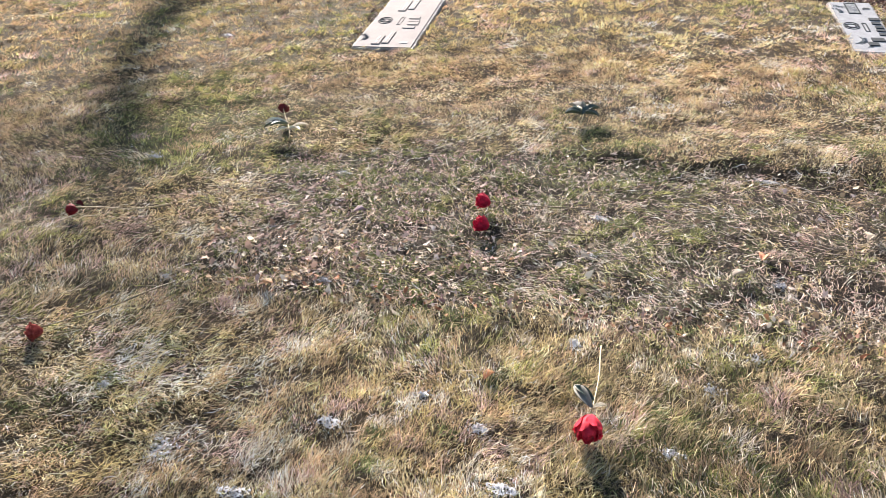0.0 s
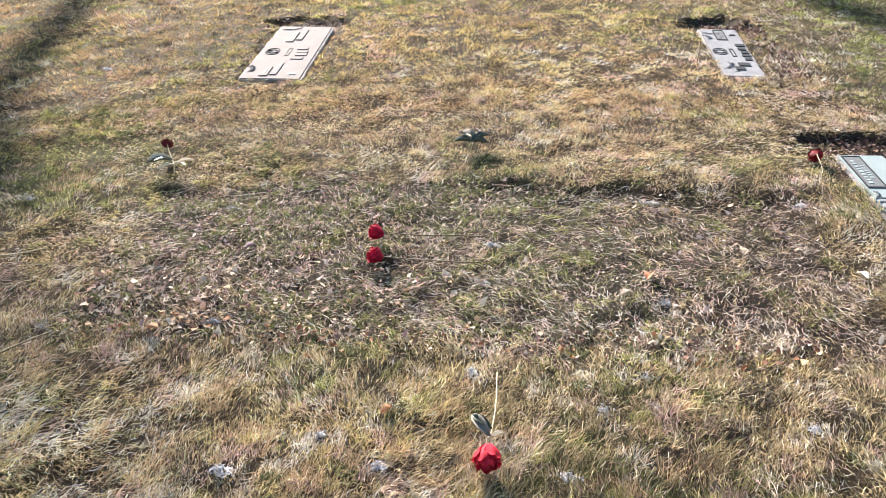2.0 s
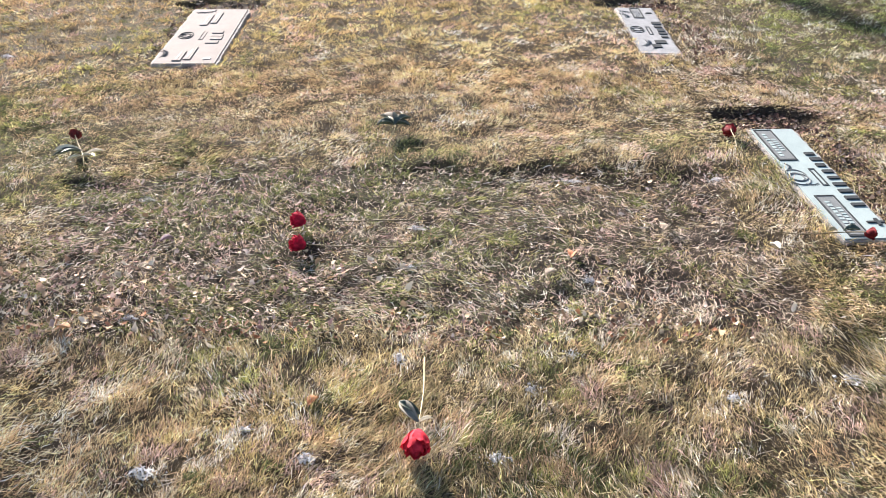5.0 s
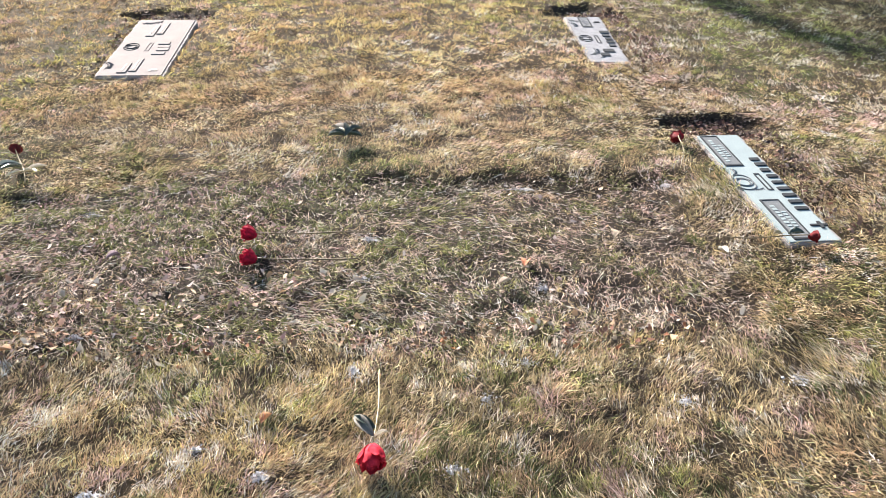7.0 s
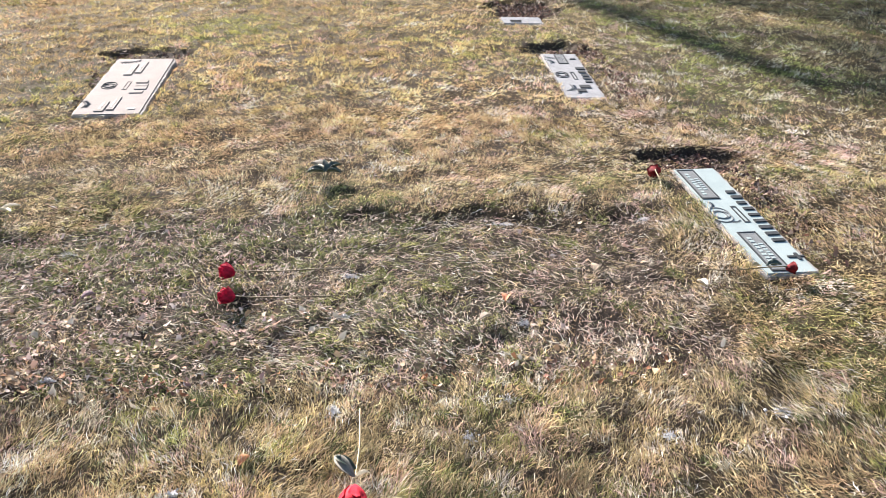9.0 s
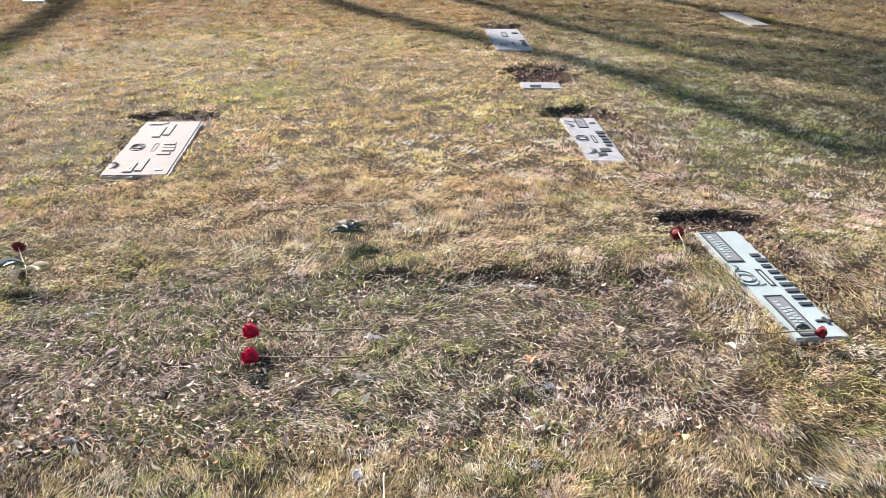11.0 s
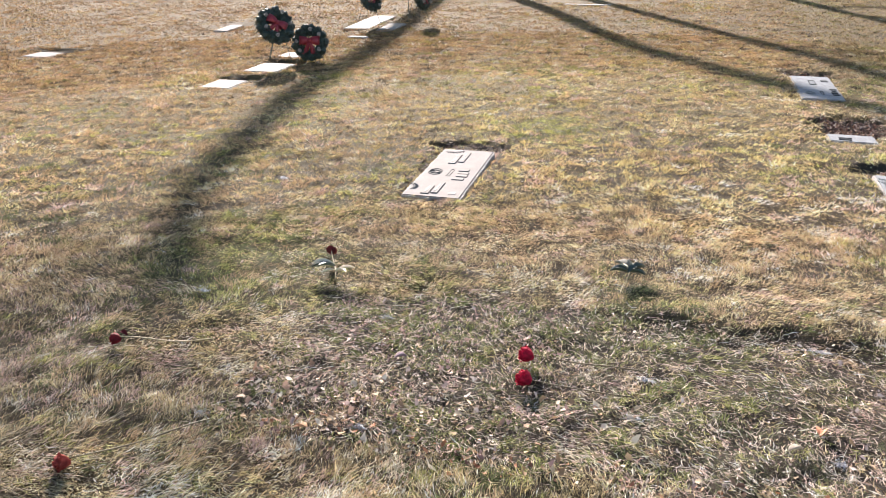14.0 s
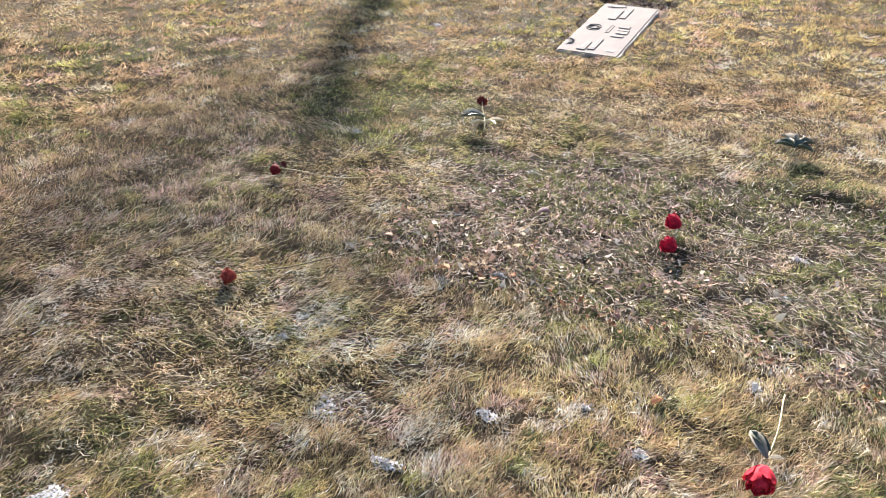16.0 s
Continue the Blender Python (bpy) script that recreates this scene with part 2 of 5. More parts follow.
def tussocks(x, y, cell, seed):
    """The tussock that a place belongs to: eight random shares of its own, the way out from its middle, and how near its rim the place is."""
    x, y = x + 0.25 * cell * np.sin(y * 2.1 / cell), y + 0.25 * cell * np.sin(x * 1.7 / cell)
    gx, gy = np.floor(x / cell).astype(np.int64), np.floor(y / cell).astype(np.int64)
    table = np.random.RandomState(seed).rand(65536, 10)
    best, second = np.full(x.shape, 9.0), np.full(x.shape, 9.0)
    key, ox, oy = np.zeros(x.shape, np.int64), np.zeros(x.shape), np.zeros(x.shape)
    for i in (-1, 0, 1):
        for j in (-1, 0, 1):
            h = ((gx + i) * 7919 + (gy + j) * 104729) % 65536
            dx, dy = x / cell - gx - i - table[h, 8], y / cell - gy - j - table[h, 9]
            d = np.hypot(dx, dy)
            hit = d < best
            second = np.where(hit, best, np.minimum(second, d))
            best, key = np.where(hit, d, best), np.where(hit, h, key)
            ox, oy = np.where(hit, dx, ox), np.where(hit, dy, oy)
    return table[key, :8], ox, oy, best / (best + second + 1e-6) * 2


def lie(x, y):
    """The way the grass lies, in radians: combed up and across near the roses' foot, swirling further on."""
    near = smooth01(2.6, 1.9, y) * smooth01(4.0, 2.5, np.abs(x))
    combed = 0.85 + 1.45 * smooth01(0.45, 0.95, x)
    return (1.2 + 2.6 * FLOW1(x, y)) * (1 - near) + (combed + 0.9 * FLOW1(x, y)) * near


def grave(x, y):
    """1 inside the settled plot, 0 outside."""
    wob = 0.05 * W_C(x, y)
    far = 3.30 + 0.045 * W_C(x, y) + 0.02 * W_D(x, y) - 0.055 * smooth01(0.5, 2.0, x) - 0.10 * smooth01(0.2, -0.9, x)
    return (smooth01(-0.98, -0.76, x + wob) * smooth01(2.10, 1.88, x + wob)
            * smooth01(2.00, 2.17, y + wob) * smooth01(far + 0.05, far - 0.05, y))


def ground_height(x, y):
    calm = 1 - 0.75 * smooth01(3.2, 5.5, np.hypot(x - 0.6, y))
    z = SOIL + 0.010 * W_A(x, y) + calm * (0.008 * W_B(x, y) + 0.008 * W_C(x, y) + 0.004 * W_D(x, y))
    drop = 0.010 + (0.024 + 0.010 * W_C(x, y)) * smooth01(0.1, 0.6, x) * smooth01(2.5, 3.2, y)
    z = z - drop * grave(x, y)
    # long swell just beyond the plot's far edge
    z = z + 0.012 * smooth01(0.3, 0.8, x) * np.exp(-((y - 3.42) / 0.14) ** 2) * smooth01(2.2, 1.9, x)
    wx, wy = 0.018 * W_D(x, y) + 0.022 * W_C(x, y), 0.018 * W_D(x + 9, y) + 0.022 * W_C(x + 4, y)
    rough = 0.22 * (W_C(x + 2, y) + W_D(x, y))
    for px, py, hw, hd, d in PITS:
        px, py = px + wx, py + wy
        q = np.hypot((x - px) / hw, (y - py) / hd) + rough
        z = z - d * smooth01(1.30, 0.80, q)
    for x0, x1, y0, y1, turn in MARKERS.values():
        inside = (smooth01(x0 - 0.012, x0 + 0.03, x) * smooth01(x1 + 0.035, x1 - 0.02, x)
                  * smooth01(y0 - 0.012, y0 + 0.03, y) * smooth01(y1 + 0.05, y1 - 0.04, y))
        z = z * (1 - inside) + (-0.10) * inside
    return z


# remnants of old snow: middle x, middle y, half width, half depth
SNOW = [(-0.566, 1.331, 0.055, 0.040), (-0.122, 1.49, 0.043, 0.023), (0.125, 1.645, 0.022, 0.017), (0.312, 1.538, 0.032, 0.025), (0.834, 1.53, 0.032, 0.022),
        (-0.932, 2.087, 0.025, 0.022), (0.553, 1.959, 0.020, 0.032), (0.404, 1.335, 0.043, 0.032), (-0.294, 1.218, 0.047, 0.025), (-0.86, 1.539, 0.022, 0.029),
        (1.243, 2.385, 0.025, 0.025), (1.565, 1.747, 0.029, 0.022), (0.964, 1.795, 0.022, 0.022), (1.966, 1.842, 0.029, 0.029), (1.966, 3.159, 0.043, 0.025),
        (-0.362, 2.165, 0.029, 0.018), (-1.479, 3.01, 0.029, 0.018), (-1.025, 0.737, 0.070, 0.050), (1.3, 3.18, 0.072, 0.014), (-0.552, 3.009, 0.040, 0.022),
        (1.109, 1.941, 0.025, 0.018), (-1.893, 4.756, 0.043, 0.029), (0.62, 2.76, 0.054, 0.022), (0.58, 2.46, 0.043, 0.022)]


def snowy(x, y):
    """1 in the middle of a snow remnant, 0 away from them."""
    v = np.zeros(np.shape(x))
    for sx, sy, rx, ry in SNOW:
        v = np.maximum(v, smooth01(1.25, 0.7, np.hypot((x - sx) / rx, (y - sy) / ry)))
    return v


def soil_spots(x, y):
    """Where the thin turf of the plot leaves dark soil bare."""
    return smooth01(0.15, 0.85, W_D(x * 0.8 + 2, y * 0.8) + 0.55 * W_C(x + 8, y))


def in_marker(x, y, grow=0.0):
    hit = np.zeros(np.shape(x), bool)
    for x0, x1, y0, y1, turn in MARKERS.values():
        cx, cy, a = (x0 + x1) / 2, (y0 + y1) / 2, -radians(turn)
        u = (x - cx) * math.cos(a) - (y - cy) * math.sin(a)
        v = (x - cx) * math.sin(a) + (y - cy) * math.cos(a)
        hit |= (u > grow + 0.022 - (x1 - x0) / 2) & (u < (x1 - x0) / 2) & (v > grow + 0.030 - (y1 - y0) / 2) & (v < (y1 - y0) / 2 - grow)
    return hit


def pit_depth(x, y):
    d = np.zeros(np.shape(x))
    for px, py, hw, hd, dr in PITS:
        d = np.maximum(d, smooth01(hw * 1.2, hw * 0.8, np.abs(x - px)) * smooth01(hd * 1.2, hd * 0.8, np.abs(y - py)))
    return d


def blob(x, y, cx, cy, rx, ry):
    return np.exp(-(((x - cx) / rx) ** 2 + ((y - cy) / ry) ** 2))


def greenness(x, y):
    g = 0.17 - 0.09 * smooth01(3.5, 4.6, y) + 0.20 * W_E(x, y) + 0.20 * W_F(x, y) + 0.12 * W_C(x, y)
    g = g + 0.55 * blob(x, y, -1.60, 3.45, 0.4, 0.5) - 0.15 * blob(x, y, -2.2, 2.2, 0.8, 0.8) + 0.60 * blob(x, y, 0.10, 6.55, 0.75, 0.45) + 0.25 * blob(x, y, -0.95, 9.0, 0.8, 1.0)
    g = g + 0.40 * blob(x, y, 3.2, 6.4, 1.0, 1.6) + 0.15 * blob(x, y, 3.0, 4.6, 0.6, 0.6) + 0.4 * blob(x, y, -1.25, 5.1, 0.3, 0.7)
    g = g + 0.35 * blob(x, y, 0.2, 3.05, 0.9, 0.25) + 0.18 * blob(x, y, 0.55, 2.15, 0.8, 0.16)
    g = g + 0.2 * blob(x, y, 1.8, 1.95, 0.5, 0.2) + 0.3 * blob(x, y, -3.4, 5.6, 0.5, 0.4) + 0.05 * blob(x, y, 2.4, 2.2, 0.5, 0.5)
    g = g + 0.6 * blob(x, y, -0.137, 2.20, 0.09, 0.06) + 0.4 * blob(x, y, -3.5, 3.8, 0.35, 0.3) + 0.3 * blob(x, y, 0.95, 2.62, 0.12, 0.08) 
    g = g - 0.35 * blob(x, y, 0.9, 4.4, 1.3, 0.7) - 0.25 * blob(x, y, 0.6, 5.6, 1.2, 1.2) - 0.3 * blob(x, y, -0.2, 1.3, 0.8, 0.3)
    g = g - 0.3 * smooth01(-3.5, -6.5, x) - 0.3 * blob(x, y, 2.9, 3.2, 0.5, 0.9)
    return np.clip(g, 0.0, 1.0)


def rusty(x, y):
    r = 0.24 + 0.40 * smooth01(5.5, 11.0, np.hypot(x - 0.6, y)) + 0.18 * W_F(x + 7, y) + 0.12 * W_B(x - 3, y)
    r = r + 0.5 * blob(x, y, 1.0, 4.2, 1.0, 0.5) + 0.35 * blob(x, y, -1.0, 4.0, 1.0, 0.4) + 0.15 * blob(x, y, -0.1, 1.4, 0.7, 0.25) + 0.42 * smooth01(-0.8, -2.8, x)
    return np.clip(r, 0.0, 1.0)


STRAW, PALE, RUST = (0.50, 0.402, 0.233), (0.66, 0.575, 0.43), (0.45, 0.32, 0.20)
GREEN, LIME, DULL = (0.115, 0.135, 0.056), (0.33, 0.325, 0.12), (0.095, 0.077, 0.060)
GREY, MAUVE = (0.69, 0.60, 0.50), (0.47, 0.33, 0.29)
GOLD = (0.55, 0.435, 0.21)


def tone(x, y, r, n):
    """The kind of colour of a tuft of grass that stands at x, y."""
    c = np.tile(np.array(STRAW), (n, 1))
    p = r.rand(n, 8)
    p = np.where(r.rand(n, 1) < 0.62, np.where((np.hypot(x - 0.6, y) < 4.6)[:, None], tussocks(x, y, 0.055, 501)[0], tussocks(x, y, 0.12, 502)[0]), p)
    fine, mid = W_D(x * 1.3, y * 1.3), W_C(x - 5, y + 2)
    big = W_F(x + 3, y - 8)
    c[p[:, 0] < 0.20 + 0.20 * mid + 0.30 * blob(x, y, -0.35, 1.45, 0.45, 0.3)] = PALE
    near = smooth01(4.5, 3.0, np.hypot(x - 0.6, y))
    c[p[:, 5] < 0.42 * smooth01(3.5, 6.0, np.hypot(x - 0.6, y)) * smooth01(2.4, 1.4, x) + 0.75 * blob(x, y, 0.8, 6.0, 1.3, 0.9) + 0.4 * blob(x, y, -1.6, 6.6, 1.0, 0.8) + near * (0.08 + 0.35 * blob(x, y, 2.9, 3.2, 0.5, 0.8) + 0.30 * blob(x, y, -0.3, 1.5, 0.6, 0.35) + 0.36 * W_C(x * 0.7 + 11, y) + 0.2 * big - 0.4 * blob(x, y, 1.3, 1.6, 0.6, 0.4))] = GOLD
    c[p[:, 1] < (rusty(x, y) + 0.12 * fine) * 0.8] = RUST
    gr = grave(x, y) * (0.75 + 0.25 * W_F(x, y))
    # duller tufts at the plot's right, paler ones at its near middle
    duller = blob(x, y, 1.55, 2.85, 0.45, 0.30) - blob(x, y, 1.0, 2.32, 0.3, 0.15)
    c[p[:, 6] < (0.22 + 0.10 * smooth01(0.0, 0.8, x) + 0.34 * W_C(x + 1, y - 6) - 0.25 * duller) * gr + 0.35 * blob(x, y, 2.9, 5.3, 1.2, 1.8) + near * (0.03 + 0.26 * W_C(x * 0.8 - 4, y * 0.8) + 0.05 * blob(x, y, 1.3, 1.65, 0.5, 0.3) + 0.25 * blob(x, y, -1.3, 1.4, 0.5, 0.4))] = GREY
    # extra mauve and dull tufts at left also stand in for crown shade
    c[p[:, 7] < 0.30 * gr + 0.15 * blob(x, y, 2.9, 5.3, 1.2, 1.8) + 0.08 + 0.10 * mid + 0.25 * blob(x, y, -1.7, 2.2, 0.7, 0.8)] = MAUVE
    c[p[:, 2] < 0.18 - 0.12 * mid + 0.12 * blob(x, y, -1.6, 2.3, 0.6, 0.7) - 0.08 * blob(x, y, 0.0, 1.6, 0.6, 0.4) + (0.15 - 0.30 * fine + 0.25 * duller) * gr] = DULL
    k = p[:, 3] < greenness(x, y) * 0.9 + 0.12 * fine + gr * (0.08 + 0.20 * smooth01(1.0, 0.2, x) + 0.20 * blob(x, y, 0.0, 3.1, 0.9, 0.15) + 0.30 * smooth01(0.30, 0.65, W_D(x * 0.6 - 6, y * 0.6 + 3)))
    c[k] = GREEN
    c[k & (gr > 0.4)] = (0.125, 0.135, 0.072)
    c[k & (p[:, 4] < 0.42 - 0.25 * gr + 0.35 * smooth01(4.3, 5.5, y))] = LIME
    # sun-bleached gold on the open lawn; greener grass plus painted tree shade east of the markers
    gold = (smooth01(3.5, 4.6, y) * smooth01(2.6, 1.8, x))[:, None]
    shade_tint = (smooth01(2.4, 3.0, x) * smooth01(4.0, 4.8, y))[:, None]
    c = c * (1 + gold * (np.array((1.06, 1.02, 0.95)) - 1)) * (1 + shade_tint * (np.array((0.84, 0.92, 0.88)) - 1))
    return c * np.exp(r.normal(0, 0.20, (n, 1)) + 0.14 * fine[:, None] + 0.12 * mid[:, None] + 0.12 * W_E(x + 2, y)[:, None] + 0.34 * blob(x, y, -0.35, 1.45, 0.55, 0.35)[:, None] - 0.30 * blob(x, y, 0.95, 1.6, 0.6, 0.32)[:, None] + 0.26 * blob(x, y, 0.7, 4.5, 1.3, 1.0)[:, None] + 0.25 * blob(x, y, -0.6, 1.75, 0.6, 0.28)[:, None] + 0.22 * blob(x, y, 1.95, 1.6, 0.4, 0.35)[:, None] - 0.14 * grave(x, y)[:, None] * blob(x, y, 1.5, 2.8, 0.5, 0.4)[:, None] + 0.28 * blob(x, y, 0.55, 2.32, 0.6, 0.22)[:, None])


def numpy_mesh(name, co, tris, colours, mat):
    me = bpy.data.meshes.new(name)
    me.vertices.add(len(co))
    me.vertices.foreach_set("co", np.ascontiguousarray(co, dtype=np.float32).ravel())
    nf = len(tris)
    me.loops.add(nf * 3)
    me.loops.foreach_set("vertex_index", np.ascontiguousarray(tris, dtype=np.int32).ravel())
    me.polygons.add(nf)
    me.polygons.foreach_set("loop_start", np.arange(0, nf * 3, 3, dtype=np.int32))
    if colours is not None:
        a = me.color_attributes.new("tone", "FLOAT_COLOR", "POINT")
        full = np.ones((len(co), 4), dtype=np.float32)
        full[:, :3] = colours
        a.data.foreach_set("color", full.ravel())
    me.materials.append(mat)
    me.update(calc_edges=True)
    me.validate()
    return me


def growing(lo, hi, step, out, rate=1.12):
    """Lines step apart from lo to hi, then ever wider apart as far as out on both sides."""
    mid = list(np.arange(lo, hi + 1e-6, step))
    up, d = [], step
    v = hi
    while v < out:
        d *= rate
        v += d
        up.append(v)
    down, d, v = [], step, lo
    while v > -out:
        d *= rate
        v -= d
        down.append(v)
    return np.array(down[::-1] + mid + up)


def build_ground():
    xs = growing(-4.2, 3.0, 0.042, 1500.0)
    ys = growing(0.9, 9.6, 0.038, 1500.0)
    gx, gy = np.meshgrid(xs, ys)
    x, y = gx.ravel(), gy.ravel()
    near = smooth01(60.0, 25.0, np.hypot(x, y))
    z = SOIL + (ground_height(x, y) - SOIL) * near
    w, h = len(xs), len(ys)
    i = (np.arange(h - 1)[:, None] * w + np.arange(w - 1)[None, :]).ravel()
    tris = np.concatenate([np.stack([i, i + 1, i + w + 1], 1), np.stack([i, i + w + 1, i + w], 1)])
    # near soil is set dark so the gaps between blades read as shade
    thatch = np.array((0.048, 0.036, 0.021))
    straw = np.array((0.140, 0.106, 0.048))
    earth = np.array((0.046, 0.036, 0.030))
    green = np.array((0.078, 0.078, 0.040))
    g = greenness(x, y)[:, None]
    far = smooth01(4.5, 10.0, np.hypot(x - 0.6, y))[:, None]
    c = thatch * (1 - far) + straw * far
    # darkened ground stands in for self-shade that the sparse far blades lack
    far_gap_shade = smooth01(8.0, 12.0, np.hypot(x - 0.6, y))[:, None]
    c = c * (1 - far_gap_shade) + np.array((0.100, 0.071, 0.037)) * far_gap_shade
    # lighter soil outside the camera's sweep stands in for missing grass
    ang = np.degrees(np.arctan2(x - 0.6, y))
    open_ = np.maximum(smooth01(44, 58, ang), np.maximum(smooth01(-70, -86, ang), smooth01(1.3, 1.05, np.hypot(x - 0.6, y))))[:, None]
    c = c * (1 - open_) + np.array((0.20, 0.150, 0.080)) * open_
    c = c * (1 - 0.6 * g) + green * (0.6 * g)
    gr = np.maximum(grave(x, y), pit_depth(x, y))[:, None]
    c = c * (1 - 0.8 * gr) + earth * (0.8 * gr)
    dark = grave(x, y)[:, None] * soil_spots(x, y)[:, None]
    c = c * (1 - 0.5 * dark)
    bare = smooth01(0.75, 1.35, W_C(x + 3, y) + 0.5 * W_B(x, y + 5))[:, None]
    c = c * (1 - 0.6 * bare) + earth * 0.6 * bare
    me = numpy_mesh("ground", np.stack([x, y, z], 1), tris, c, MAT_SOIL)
    me.polygons.foreach_set("use_smooth", [True] * len(me.polygons))
    return tagged(new("ground", me), "winter lawn soil with matted dry thatch", "ground", kind="structure")


def scatter(r, n, r0, r1, power, sector=(-76, 50)):
    """Places thinning out with the distance from where the visitor stands."""
    u = r.rand(n)
    e = 2.0 - power
    d = (r0 ** e + u * (r1 ** e - r0 ** e)) ** (1 / e)
    a = np.radians(r.uniform(*sector, n) + r.normal(0, 4.0, n))
    return 0.58 + d * np.sin(a), d * np.cos(a), d


def grass(name, label, seed, tufts, per, r0, r1, power, length, width, segs, loose=0.0085, sector=(-76, 50)):
    """Tufts of blades in tussocks: each tuft leans out from its tussock's middle and along the lie of the grass round it."""
    r = np.random.RandomState(seed)
    x, y, d = scatter(r, tufts, r0, r1, power, sector)
    gr, pit, icy = grave(x, y), pit_depth(x, y), snowy(x, y)
    thin = smooth01(0.55, 1.25, W_C(x + 3, y) + 0.5 * W_B(x, y + 5))
    spots = soil_spots(x, y)
    own, ox, oy, rim = tussocks(x, y, 0.055 if segs > 1 else 0.12, 501 if segs > 1 else 502)
    lump = np.clip(1.25 - rim * (0.55 + 0.7 * own[:, 1]) + 0.25 * CLUMP2(x, y), 0, 1)
    ok = ~in_marker(x, y, 0.0) & (r.rand(tufts) > 0.30 * gr + 0.35 * pit + 0.4 * icy + 0.35 * thin + 0.72 * gr * spots + np.where(d < 4.7, 0.80 - 0.5 * smooth01(3.3, 3.6, y), 0.30) * (1 - lump))
    x, y, d, gr, pit, lump, ox, oy, own = x[ok], y[ok], d[ok], gr[ok], pit[ok], lump[ok], ox[ok], oy[ok], own[ok]
    m = len(x)
    grow = np.sqrt(d / r0)
    long_ = smooth01(0.1, 1.0, W_B(x + 2, y + 1)) * (1 - gr)
    t_len = length * grow ** 0.35 * np.exp(r.normal(0, 0.18, m)) * (0.85 + 0.6 * long_) * (0.72 + 0.35 * lump + 0.3 * own[:, 2]) * (1 - 0.30 * gr) * (1 - 0.30 * smooth01(3.2, 3.5, y)) * (1 - 0.4 * pit)
    flow = lie(x, y) + 0.7 * FLOW2(x, y) + 1.3 * (own[:, 3] - 0.5) * (1 + 1.2 * gr) + r.normal(0, 0.40 if segs > 1 else 1.0, m) * (1 + gr)
    t_az = np.arctan2(np.sin(flow) + 0.75 * oy, np.cos(flow) + 0.75 * ox)
    t_tilt = np.clip(r.normal(62, 9, m) + 22 * (own[:, 4] - 0.5) + 8 * long_ + 6 * gr + 14 * (0.5 - lump), 5, 86)
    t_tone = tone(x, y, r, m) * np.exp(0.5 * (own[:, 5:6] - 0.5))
    # the blades of every tuft
    i = np.repeat(np.arange(m), per)
    n = len(i)
    spread = loose * grow[i]
    bx, by = x[i] + r.normal(0, 1, n) * spread, y[i] + r.normal(0, 1, n) * spread
    ln = t_len[i] * r.uniform(0.45, 1.35, n)
    wd = width * grow[i] ** (0.6 if segs > 1 else 1.0) * r.uniform(0.6, 1.4, n)
    az = t_az[i] + r.normal(0, 0.42 if segs > 1 else 0.8, n) * (1 + 1.2 * gr[i])
    tilt = np.radians(np.clip(t_tilt[i] + r.normal(0, 12, n), -20, 88))
    dx, dy = np.cos(az), np.sin(az)
    z0 = ground_height(bx, by) - 0.003
    roll = r.uniform(-1.2, 1.2, n)
    side = np.stack([-dy * np.cos(roll), dx * np.cos(roll), np.sin(roll)], 1) * (wd / 2)[:, None]
    base = np.stack([bx, by, z0], 1)
    c = t_tone[i] * np.exp(r.normal(-0.03, 0.30, (n, 1)))
    odd = r.rand(n) < 0.14
    c[odd] = tone(bx[odd], by[odd], r, int(odd.sum()))
    # far blades: browner lawn tone, plus dimming by distance painted into their colour
    far_dimming = smooth01(7.0, 12.0, d[i])[:, None]
    c = np.minimum(c, 0.82) * (1 - far_dimming * (1 - np.array((0.62, 0.55, 0.47))))
    if segs == 1:
        tip = base + np.stack([dx * np.sin(tilt), dy * np.sin(tilt), np.cos(tilt)], 1) * ln[:, None]
        co = np.stack([base - side, base + side, tip], 1).reshape(-1, 3)
        tris = np.arange(3 * n).reshape(-1, 3)
        col = np.repeat(c, 3, 0)
    else:
        t1 = tilt - np.radians(r.uniform(3, 16, n))
        t2 = np.minimum(tilt + np.radians(r.uniform(3, 30, n)), np.radians(104))
        bend = r.normal(0, 0.16, n) * (1 + 1.2 * gr[i])
        mid = base + np.stack([dx * np.sin(t1), dy * np.sin(t1), np.cos(t1)], 1) * (ln * 0.5)[:, None]
        ex, ey = np.cos(az + bend), np.sin(az + bend)
        tip = mid + np.stack([ex * np.sin(t2), ey * np.sin(t2), np.cos(t2)], 1) * (ln * 0.5)[:, None]
        co = np.stack([base, mid - side, mid + side, tip], 1).reshape(-1, 3)
        j = np.arange(n) * 4
        tris = np.concatenate([np.stack([j, j + 2, j + 1], 1), np.stack([j + 1, j + 2, j + 3], 1)])
        col = np.repeat(c, 4, 0)
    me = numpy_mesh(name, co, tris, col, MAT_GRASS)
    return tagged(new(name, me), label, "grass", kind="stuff")


